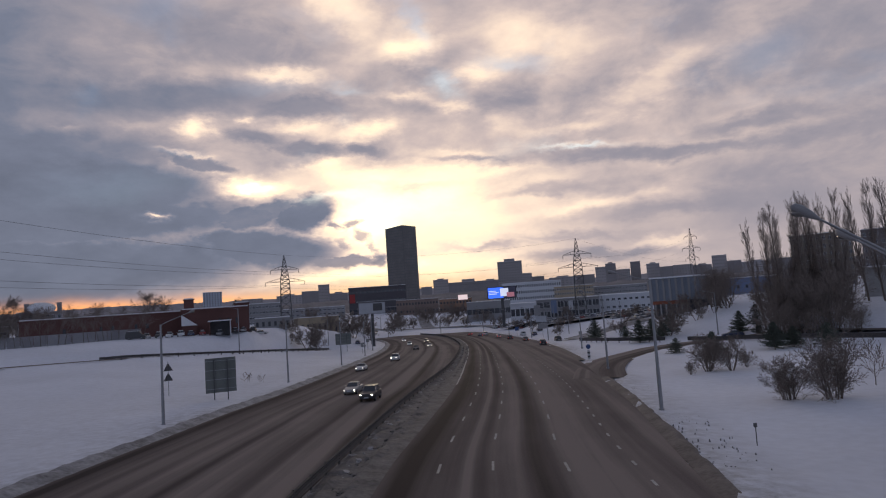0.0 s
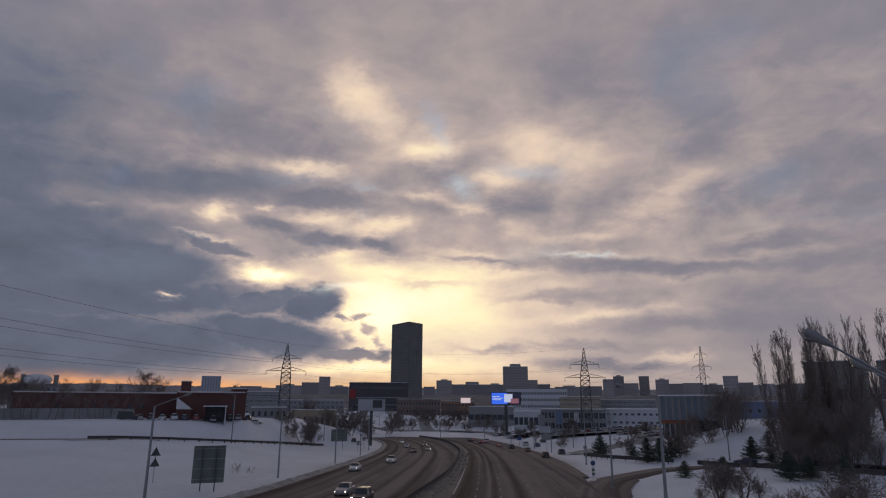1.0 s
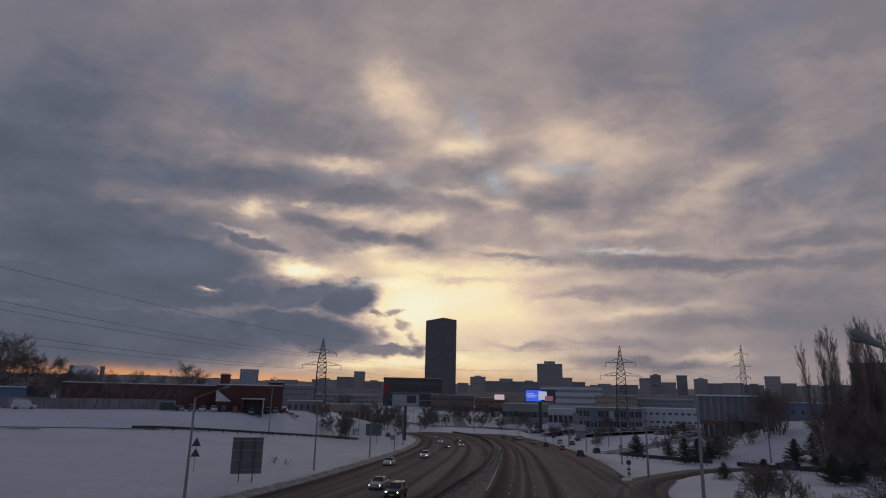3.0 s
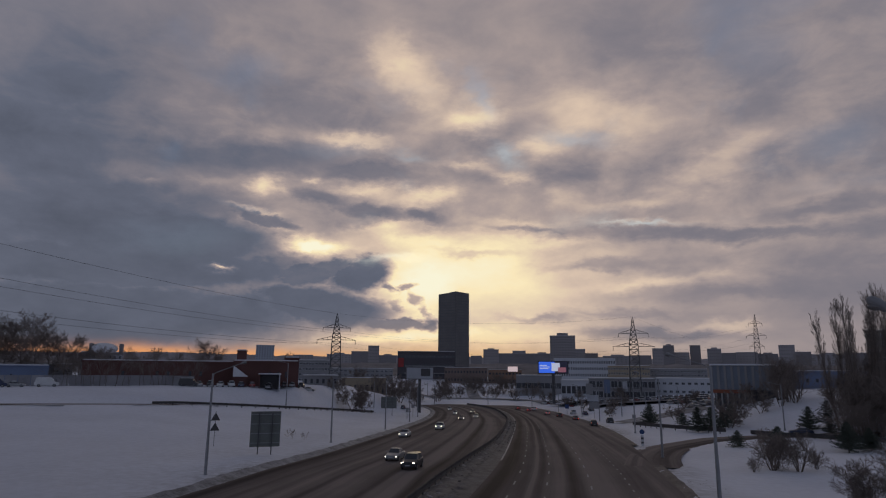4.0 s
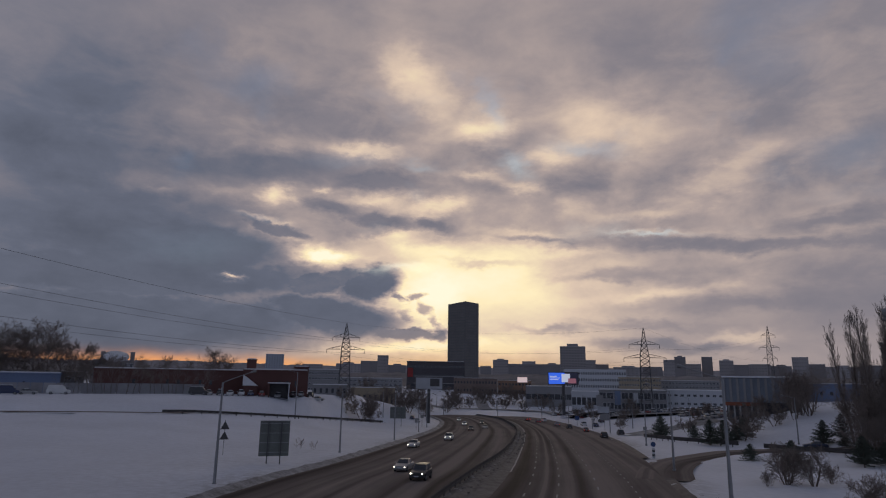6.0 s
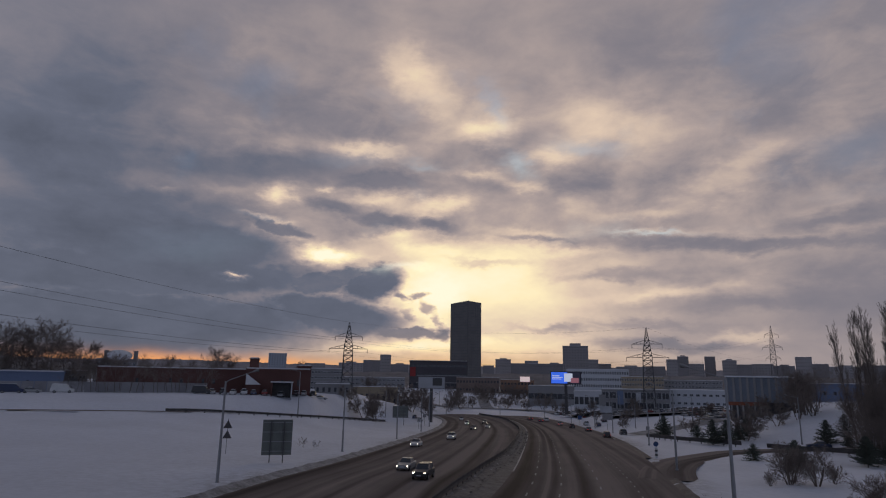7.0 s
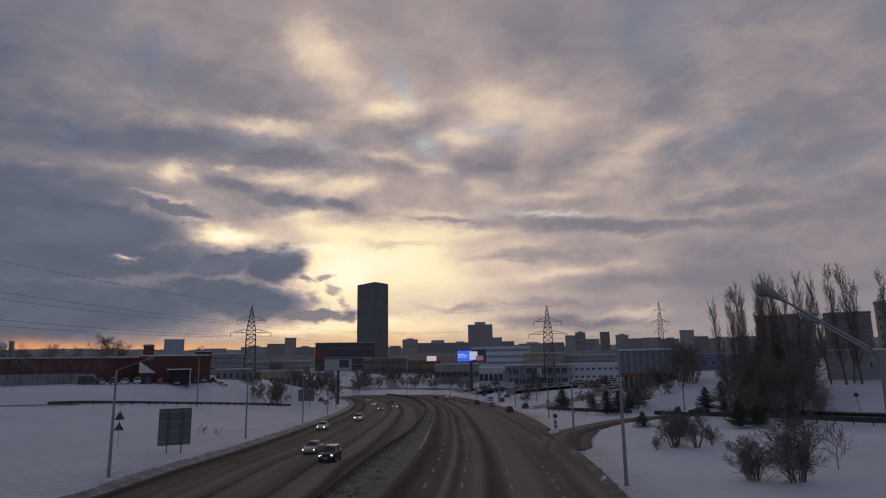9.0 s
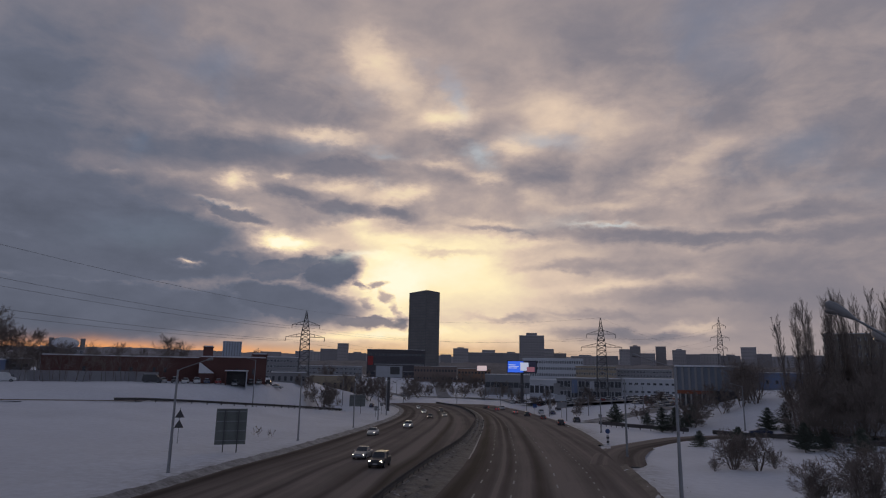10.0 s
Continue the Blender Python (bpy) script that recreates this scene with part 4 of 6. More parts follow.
# ---- road signs and boards seen from behind ----
def board_sign(x, y, z, turn, w, h, lift, label):
    root = thing("road_sign", pose(x, y, z, 0, 0, turn), label, "road sign")
    bm = bmesh.new()
    box(bm, -w / 2, w / 2, 0, 0.05, lift, lift + h, bevel=0.01)
    panel = part("panel", bm, mat("sign_back", (0.16, 0.175, 0.165), 0.6, 0.4, spread=0.15, scale=0.6, fine=4), root, "grey-green metal back")
    bm = bmesh.new()
    for k in range(4):
        zz = lift + h * (0.1 + 0.27 * k)
        box(bm, -w / 2 + 0.05, w / 2 - 0.05, -0.07, -0.004, zz, zz + 0.08)
    part("batten", bm, STEEL, panel)
    for u in (-0.22, 0.22):
        bm = bmesh.new()
        box(bm, w * u - 0.07, w * u + 0.07, -0.2, -0.075, -0.6, lift + h - 0.2)
        part("post", bm, DARK_STEEL, root)
    # frame lines of the sheets
    bm = bmesh.new()
    for k in range(1, 3):
        box(bm, -w / 2 + w * k / 3 - 0.015, -w / 2 + w * k / 3 + 0.015, -0.012, -0.003, lift + 0.05, lift + h - 0.05)
    part("seam", bm, DARK_STEEL, panel)


board_sign(-31.2, 86.0, land(-31.2, 86), 20, 4.0, 4.7, 1.0, "large grey road sign seen from behind on two posts")


def warning_sign(x, y, z):
    root = thing("road_sign", pose(x, y, z, 0, 0, 24), "pair of stacked triangular warning signs seen from behind", "road sign")
    bm = bmesh.new()
    tube(bm, [(0.0, 0.06, -1.5), (0.0, 0.06, 1.9)], 0.03, 8)
    part("post", bm, STEEL, root)
    for zz in (0.0, 0.98):
        bm = bmesh.new()
        pts = ((-0.45, 0), (0.45, 0), (0, 0.8))
        a = [bm.verts.new((u, 0.0, zz + v)) for u, v in pts]
        b = [bm.verts.new((u, -0.03, zz + v)) for u, v in pts]
        bm.faces.new(a[::-1]), bm.faces.new(b)
        for k in range(3):
            bm.faces.new((a[k], a[(k + 1) % 3], b[(k + 1) % 3], b[k]))
        part("panel", bm, DARK_STEEL, root, "dark triangular back")


wx, wy = at_bearing(-24.07, 68)
warning_sign(wx, wy, 8.5 - 68 * math.tan(radians(5.1)))


def marker_post(x, y):
    root = thing("marker_post", pose(x, y, land(x, y) + 0.25), "striped black and white gore marker with a round sign", "marker")
    for k in range(5):
        bm = bmesh.new()
        tube(bm, [(0, 0, -0.3 + 0.35 * k), (0, 0, 0.05 + 0.35 * k)], 0.24, 10)
        part("band", bm, DARK_STEEL if k % 2 else WHITE_PANEL, root)
    bm = bmesh.new()
    tube(bm, [(0, -0.05, 2.0), (0, 0.05, 2.0)], 0.42, 16)
    part("disc", bm, mat("sign_blue", (0.03, 0.07, 0.2), 0.5), root, "blue round sign")


marker_post(25.9, 113.2)


def stake(x, y, h, label):
    root = thing("marker_stake", pose(x, y, land(x, y)), label, "stake")
    bm = bmesh.new()
    tube(bm, [(0, 0, -0.3), (0.02, 0, h)], 0.03, 6)
    part("rod", bm, DARK_STEEL, root)
    bm = bmesh.new()
    box(bm, -0.09, 0.11, -0.03, 0.03, h - 0.25, h)
    part("plate", bm, DARK_STEEL, root)


stake(18.6, 38.5, 1.3, "thin stake with a small plate stuck in the snow")
stake(10.4, 141.9, 1.0, "short orange marker stake on the road edge")


def lane_sign(x, y):
    root = thing("road_sign", pose(x, y, land(x, y), 0, 0, -35), "small round blue sign on a leaning post", "road sign")
    bm = bmesh.new()
    tube(bm, [(0, 0, -0.3), (-0.35, 0, 3.6)], 0.05, 8)
    part("post", bm, STEEL, root)
    bm = bmesh.new()
    tube(bm, [(-0.35, -0.09, 3.4), (-0.35, -0.05, 3.4)], 0.4, 16)
    part("disc", bm, MATS["sign_blue"], root)


lane_sign(82.1, 112)
SCREEN_DARK = mat("screen_black", (0.015, 0.015, 0.02), 0.4)


def hoarding(x, y, turn, w, h, z_low, label, faces_, post_w=0.5, frame_mat=GREY_PANEL):
    """A billboard or screen on a steel post; faces_: coloured panels (x0, x1, z0, z1, material, name) in parts of its size."""
    g = land(x, y)
    root = thing("billboard", pose(x, y, g, 0, 0, turn), label, "billboard")
    low = z_low - g
    bm = bmesh.new()
    box(bm, -w / 2, w / 2, -0.3, 0.3, low, low + h, bevel=0.06)
    case = part("casing", bm, frame_mat, root)
    bm = bmesh.new()
    tube(bm, [(0, 0.5, -0.8), (0, 0.5, low + h * 0.6)], post_w, 12)
    part("post", bm, DARK_STEEL, root)
    for x0, x1, z0, z1, m, nm in faces_:
        bm = bmesh.new()
        box(bm, -w / 2 + w * x0, -w / 2 + w * x1, -0.33, -0.306, low + h * z0, low + h * z1)
        part(nm, bm, m, case)
    return root


PALE_POSTER = mat("pale_poster", (0.42, 0.44, 0.48), 0.6, spread=0.12, scale=0.4, fine=2)
bx, by = at_bearing(-6.55, 255)
hoarding(bx, by, 6.5, 255 * 0.0427, 255 * 0.0183, 8.5 - 255 * 0.0133, "roadside billboard with a pale poster on one post",
         ((0.02, 0.98, 0.04, 0.96, PALE_POSTER, "poster"),), 0.6)
pb = bpy.data.objects["billboard"].children[0]
bm = bmesh.new()
box(bm, 0.4, 4.2, -0.36, -0.335, 8.5 - 255 * 0.0133 - land(bx, by) + 1.2, 8.5 - 255 * 0.0133 - land(bx, by) + 4.2)
part("poster_picture", bm, DARK_STEEL, pb)
lx, ly = at_bearing(5.52, 335)
BLUE_LED = lit("screen_blue", (0.05, 0.16, 0.85), 0.7)
WHITE_LED = lit("screen_white", (0.7, 0.75, 0.9), 0.5)
PINK_LED = lit("screen_red", (0.5, 0.2, 0.25), 0.3)
hoarding(lx, ly, -5.5, 335 * 0.0473, 335 * 0.0195, 8.5 - 335 * 0.0032, "large lit advertising screen in blue and white on a post",
         ((0.015, 0.985, 0.03, 0.97, SCREEN_DARK, "screen"),), 0.8, DARK_STEEL)
led = [o for o in bpy.data.objects if o.name.startswith("billboard")][1]
case = led.children[0]
lw, lh, ll = 335 * 0.0473, 335 * 0.0195, 8.5 - 335 * 0.0032 - land(lx, ly)
for x0, x1, z0, z1, m, nm in ((0.03, 0.55, 0.06, 0.94, BLUE_LED, "lit_panel"), (0.55, 0.97, 0.06, 0.94, mat("screen_dim", (0.1, 0.1, 0.16), 0.5), "lit_panel"),
                              (0.06, 0.30, 0.62, 0.68, WHITE_LED, "text_bar"), (0.06, 0.4, 0.5, 0.55, WHITE_LED, "text_bar"), (0.06, 0.34, 0.38, 0.43, WHITE_LED, "text_bar"),
                              (0.45, 0.72, 0.2, 0.85, WHITE_LED, "lit_shape"), (0.66, 0.92, 0.12, 0.5, PINK_LED, "lit_shape")):
    bm = bmesh.new()
    lift = {"lit_panel": 0.335, "text_bar": 0.36, "lit_shape": 0.37}[nm]
    lift += 0.02 if m is PINK_LED else 0
    box(bm, -lw / 2 + lw * x0, -lw / 2 + lw * x1, -lift, -lift + 0.01, ll + lh * z0, ll + lh * z1)
    part(nm, bm, m, case)
sx, sy = at_bearing(-9.3, 225)
board_sign(sx, sy, land(sx, sy), 9, 5.5, 4.0, 2.5, "grey road sign seen from behind beside the highway")
sx, sy = at_bearing(1.9, 520)
hoarding(sx, sy, -2, 8.5, 4.5, 8.5 - 520 * math.tan(radians(0.05)), "small lit white and red shop sign on a pole",
         ((0.03, 0.97, 0.05, 0.95, lit("sign_white", (0.8, 0.62, 0.6), 0.55), "sign_face"),), 0.3)


# ---- pylons and wires ----
def pylon(x, y, top_z, turn, arms, label, spread=4.2):
    """A lattice tower; arms: (height above ground as a share, half length, droop)."""
    z = land(x, y) - 0.5
    hgt = top_z - z
    root = thing("pylon", pose(x, y, z, 0, 0, turn), label, "pylon", "power line pylons")

    def half(t):
        return spread * (1 + 0.3 * (1 - t / 0.63)) if t < 0.63 else spread * (1 - t) / 0.37 + 0.12

    levels = [0, 0.14, 0.26, 0.36, 0.45, 0.53, 0.60, 0.66, 0.72, 0.78, 0.84, 0.90, 0.95]
    for sx_, sy_ in ((-1, -1), (1, -1), (1, 1), (-1, 1)):
        bm = bmesh.new()
        tube(bm, [(sx_ * half(t), sy_ * half(t), hgt * t) for t in levels] + [(0, 0, hgt)], [0.17] * 6 + [0.13] * 8, 4)
        part("leg", bm, DARK_STEEL, root)
    bm = bmesh.new()
    for t, u in zip(levels, levels[1:]):
        a, b = half(t), half(u)
        for k in range(4):
            c = ((-1, -1), (1, -1), (1, 1), (-1, 1))
            p, q = c[k], c[(k + 1) % 4]
            tube(bm, [(p[0] * a, p[1] * a, hgt * t), (q[0] * b, q[1] * b, hgt * u)], 0.10, 3)
            tube(bm, [(q[0] * a, q[1] * a, hgt * t), (p[0] * b, p[1] * b, hgt * u)], 0.10, 3)
            tube(bm, [(p[0] * b, p[1] * b, hgt * u), (q[0] * b, q[1] * b, hgt * u)], 0.10, 3)
    tagged(part("bracing", bm, DARK_STEEL, root), kind="stuff")
    tips = []
    for share, length in arms:
        zz, w = hgt * share, half(share)
        for s in (-1, 1):
            bm = bmesh.new()
            for yy in (-w, w):
                tube(bm, [(s * w, yy, zz), (s * length, 0, zz - 0.2)], 0.10, 4)
                tube(bm, [(s * w, yy, zz + 1.6), (s * length, 0, zz - 0.1)], 0.08, 4)
                for f in (0.3, 0.6):
                    xx = s * (w + (length - w) * f)
                    tube(bm, [(xx, yy * (1 - f), zz - 0.1), (xx, yy * (1 - f), zz + 1.6 * (1 - f))], 0.05, 3)
            arm = part("cross_arm", bm, DARK_STEEL, root)
            bm = bmesh.new()
            tube(bm, [(s * length, 0, zz - 0.2), (s * length, 0, zz - 1.9)], [0.1, 0.14], 6)
            part("insulator", bm, DARK_STEEL, arm)
            tips.append(root.matrix_basis @ Vector((s * length, 0, zz - 1.9)))
    tips.append(root.matrix_basis @ Vector((0, 0, hgt)))
    return tips


R_PYLON = 300
ax, ay = at_bearing(-14.2, R_PYLON)
bx, by = at_bearing(12.58, R_PYLON)
cx, cy = at_bearing(22.32, 450)
tips_a = pylon(ax, ay, 8.5 + R_PYLON * math.tan(radians(5.06)), 12, ((0.80, 6.4), (0.63, 9.0)), "dark steel lattice pylon with two cross arms", 2.0)
tips_b = pylon(bx, by, 8.5 + R_PYLON * math.tan(radians(4.82)), -14, ((0.80, 6.6), (0.64, 9.2)), "dark steel lattice pylon with two cross arms", 2.0)
tips_c = pylon(cx, cy, 8.5 + 450 * math.tan(radians(4.8)), -22, ((0.87, 4.0), (0.70, 5.7), (0.55, 4.2)), "slender steel lattice pylon with three cross arms", 1.5)


def wire(a, b, sag, root, radius=0.035):
    bm = bmesh.new()
    n = 24
    tube(bm, [Vector(a).lerp(Vector(b), t / n) - Vector((0, 0, sag * 4 * (t / n) * (1 - t / n))) for t in range(n + 1)], radius, 3)
    part("wire", bm, DARK_STEEL, root)


lines = thing("power_line", Matrix.Identity(4), "thin dark power cables slung between pylons", "power line")
near_tips = [Vector((-156, 56, 36)), Vector((-144, 46, 36)), Vector((-158, 58, 27)), Vector((-142, 44, 27)), Vector((-150, 50, 46))]
for p, q in zip(tips_a, near_tips):
    wire(p, q, 3.5, lines, 0.05)
for p, q in zip(tips_a, tips_b):
    wire(p, q, 4.0, lines, 0.028)
for p, q in zip(tips_b, tips_c):
    wire(p, q, 3.0, lines, 0.028)
# ---- buildings of the middle distance ----
def ring(name, r, lo, hi, b0, b1, label, material, seed, step=0.15, amp=0.5, category="hill"):
    """A wooded rise on the horizon with an uneven outline and a slope towards the bridge."""
    verts, faces = [], []
    n = int((b1 - b0) / step)
    for i in range(n + 1):
        b = b0 + i * step
        k = noise.noise(Vector((b * 0.09, seed, 0))) + 0.35 * noise.noise(Vector((b * 0.9, seed, 3))) + 0.2 * noise.noise(Vector((b * 4.0, seed, 5)))
        el = lo + (hi - lo) * (0.5 + amp * k)
        for rr, zz in ((r - 260, -4.0), (r - 120, 0.4 * r * math.tan(radians(el))), (r, 8.5 + r * math.tan(radians(el))), (r + 150, -4.0)):
            x, y = at_bearing(b, rr)
            verts.append((x, y, zz))
    for i in range(n):
        for k in range(3):
            a = i * 4 + k
            faces.append((a, a + 4, a + 5, a + 1))
    me = bpy.data.meshes.new(name)
    me.from_pydata(verts, [], faces)
    me.materials.append(material)
    tagged(new(name, me), label, category, kind="structure")


# the haze over hills and tree belt is painted in as paler base colours
HAZE_WOOD = mat("far_wooded_hill", (0.33, 0.305, 0.315), 0.95, spread=0.3, scale=0.02, fine=0.15)
ring("backdrop", 2300, 1.0, 1.55, -60, 60, "hazy wooded hills along the horizon", HAZE_WOOD, 1)
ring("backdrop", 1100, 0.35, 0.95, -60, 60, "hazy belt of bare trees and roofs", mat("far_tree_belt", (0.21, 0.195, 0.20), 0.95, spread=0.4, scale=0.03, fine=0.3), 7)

# red brick works on the terrace
by_bearing("factory", "long low dark red brick factory with a flat roof", -34.4, -22.6, 0.62, 216, 26, BRICK_RED, 1, 14, fill=(0.25, 0.2), skip=0.6, parapet=0.5)
by_bearing("factory", "red brick workshop with a snow-edged flat roof", -22.9, -17.45, 0.72, 206, 24, BRICK_RED, 1, 8, fill=(0.2, 0.22), skip=0.5, parapet=0.5)
by_bearing("factory", "red brick stair tower rising over the workshop", -18.6, -17.4, 1.05, 212, 8, BRICK_RED, 2, 2, fill=(0.3, 0.3), parapet=0.4)
by_bearing("shed", "small brick lift house on the factory roof", -22.7, -21.9, 1.6, 218, 4, BRICK_RED, 1, 1, fill=(0.3, 0.2), parapet=0.2)


def canopy(b0, b1, top_el, base_r, label):
    b = (b0 + b1) / 2
    x, y = at_bearing(b, base_r)
    z = land(x, y)
    w = 2 * base_r * math.tan(radians((b1 - b0) / 2))
    top = 8.5 + base_r * math.tan(radians(top_el)) - z
    root = thing("garage", pose(x, y, z, 0, 0, -b), label, "garage")
    for s in (-1, 1):
        bm = bmesh.new()
        box(bm, s * w / 2 - 0.15, s * w / 2 + 0.15, -2.5, 2.4, -0.5, top - 0.3)
        part("side_wall", bm, WHITE_PANEL if s > 0 else BRICK_RED, root)
    bm = bmesh.new()
    box(bm, -w / 2 - 0.4, w / 2 + 0.4, -2.9, 2.4, top - 0.29, top, bevel=0.05)
    part("roof", bm, ROOF_SNOW, root, "snow-covered flat roof")
    bm = bmesh.new()
    box(bm, -w / 2 + 0.2, w / 2 - 0.2, 1.9, 2.3, -0.5, top - 0.3)
    part("back_wall", bm, DARK_STEEL, root)


canopy(-20.7, -19.0, -0.35, 200, "open garage with a snowy roof beside the workshop")


def snowy_gable(b, r):
    """A lean-to whose sloping roof is white with snow."""
    x, y = at_bearing(b, r)
    z = land(x, y)
    root = thing("shed", pose(x, y, z, 0, 0, -b), "lean-to shed with a steep snow-covered roof", "shed")
    bm = bmesh.new()
    box(bm, -2.1, 2.1, 0, 3, -0.4, 2.9)
    part("wall", bm, BRICK_RED, root)
    bm = bmesh.new()
    v = [bm.verts.new(p) for p in ((-2.2, -0.15, 2.95), (2.3, -0.15, 2.95), (-2.2, -0.15, 6.3), (-2.2, 3.2, 2.95), (2.3, 3.2, 2.95), (-2.2, 3.2, 6.3))]
    for f in ((0, 1, 2), (5, 4, 3), (0, 3, 4, 1), (1, 4, 5, 2), (2, 5, 3, 0)):
        bm.faces.new([v[i] for i in f])
    part("roof", bm, ROOF_SNOW, root)


snowy_gable(-22.3, 202)


def fence(b0, b1, r, h, panel_deg, label, material):
    root = thing("fence", Matrix.Identity(4), label, "fence")
    n = int(abs(b1 - b0) / panel_deg)
    base = None
    for k in range(n):
        b = b0 + (b1 - b0) * (k + 0.5) / n
        x, y = at_bearing(b, r)
        m = pose(x, y, land(x, y), 0, 0, -b)
        w = 2 * r * math.tan(radians(abs(b1 - b0) / n / 2)) - 0.1
        if base is None:
            bm = bmesh.new()
            box(bm, -w / 2, w / 2, 0, 0.14, -0.4, h)
            for q in range(3):
                box(bm, -w / 2 + 0.15, w / 2 - 0.15, -0.05, -0.002, 0.2 + q * h / 3, 0.05 + (q + 1) * h / 3 - 0.1)
            base = part("panel", bm, material, root)
            base.matrix_basis = m
        else:
            same(base, root, m)


fence(-41, -26, 203, 2.9, 0.8, "long pale concrete panel fence on the terrace", mat("fence_concrete", (0.30, 0.30, 0.32), 0.9, spread=0.2, scale=0.3, fine=3, per_object=0.12))
by_bearing("works_hall", "low grey works hall behind the trees", -44, -35, 0.25, 235, 15, GREY_PANEL, 2, 12, fill=(0.5, 0.3), separate=True)
by_bearing("house", "dark house with a stepped roof behind bare trees", -34.6, -31.6, 1.25, 330, 14, HAZE_B, 3, 8, top=3.2, separate=True)
by_bearing("shed", "long blue metal shed behind the parked vans", -46, -36.6, 0.15, 214, 6, BLUE_PANEL, 1, 14, fill=(0.2, 0.2), skip=0.7, parapet=0.3)


def dome(b, r, top_el, radius):
    """The snowy dome and chimney stacks over the stepped roof."""
    root = next(o for o in bpy.data.objects if o.name.startswith("house"))
    x, y = at_bearing(b, r)
    top = 8.5 + r * math.tan(radians(top_el))
    bm = bmesh.new()
    bmesh.ops.create_uvsphere(bm, u_segments=20, v_segments=10, radius=radius, matrix=root.matrix_basis.inverted() @ Matrix.Translation((x, y, top - radius * 0.45)) @ Matrix.Diagonal((1, 1, 0.45, 1)))
    part("dome", bm, ROOF_SNOW, root, "shallow snow-covered dome", True)
    for off in (-0.9, 1.25):
        cx_, cy_ = at_bearing(b + off, r - 2)
        bm = bmesh.new()
        box(bm, -0.7, 0.7, -0.7, 0.7, -4.0, 0.6, root.matrix_basis.inverted() @ Matrix.Translation((cx_, cy_, top - 1.0)))
        part("chimney", bm, HAZE_B, root)


dome(-33.0, 332, 2.0, 6.0)
by_bearing("office_block", "plain grey office block with rows of windows", -17.4, -14.6, 0.83, 340, 16, GREY_PANEL, 4, 10, fill=(0.6, 0.35), separate=True)
by_bearing("shed", "long low shed with a snow-covered roof", -17.0, -13.9, -0.5, 255, 8, GREY_PANEL, 1, 6, fill=(0.4, 0.4), parapet=0.3)
by_bearing("shed", "long low shed with a snow-covered roof", -13.6, -9.6, -0.7, 330, 8, BEIGE, 1, 8, fill=(0.4, 0.4), parapet=0.3)
by_bearing("works_hall", "grey works hall with a snowy roof", -15.5, -9.0, 0.15, 480, 20, GREY_PANEL, 3, 16, fill=(0.6, 0.3), separate=True)

# beyond the bend
by_bearing("warehouse", "long low brown warehouse with a snow-covered roof", -4.3, -0.4, 0.28, 560, 22, mat("brown_plaster", (0.20, 0.15, 0.13), 0.9, spread=0.2, scale=0.1, fine=1), 2, 14, fill=(0.5, 0.3))
by_bearing("warehouse", "low orange-brown trade hall with a snowy roof", -0.3, 2.7, 0.12, 560, 22, mat("rust_plaster", (0.26, 0.16, 0.11), 0.9, spread=0.2, scale=0.1, fine=1), 2, 10, fill=(0.6, 0.3))
by_bearing("trade_hall", "plain grey metal trade hall with a flat roof", 2.2, 6.25, -0.35, 430, 24, GREY_PANEL, 1, 8, fill=(0.9, 0.25))
by_bearing("office_block", "long white four-storey office block with window rows", 5.6, 10.95, 1.15, 540, 16, WHITE_PANEL, 4, 26, fill=(0.55, 0.42), separate=True)
by_bearing("office_block", "yellowish office block with window rows", 10.3, 13.8, 0.55, 500, 16, BEIGE, 4, 16, fill=(0.5, 0.42), separate=True)
by_bearing("office_block", "grey office block with snowy roofs", 13.6, 18.4, 0.3, 520, 20, GREY_PANEL, 4, 18, fill=(0.5, 0.4), separate=True)
by_bearing("car_showroom", "grey car showroom with a dark glass front", 8.6, 14.2, -0.55, 310, 18, GREY_PANEL, 2, 9, fill=(0.85, 0.6), separate=True)
by_bearing("car_showroom", "white car showroom with strip windows", 14.2, 19.2, -0.5, 318, 22, WHITE_PANEL, 2, 10, fill=(0.5, 0.25), separate=True)
by_bearing("trade_hall", "low pale trade hall behind the parking lot", 6.2, 8.8, -0.75, 360, 14, WHITE_PANEL, 1, 6, fill=(0.8, 0.4))


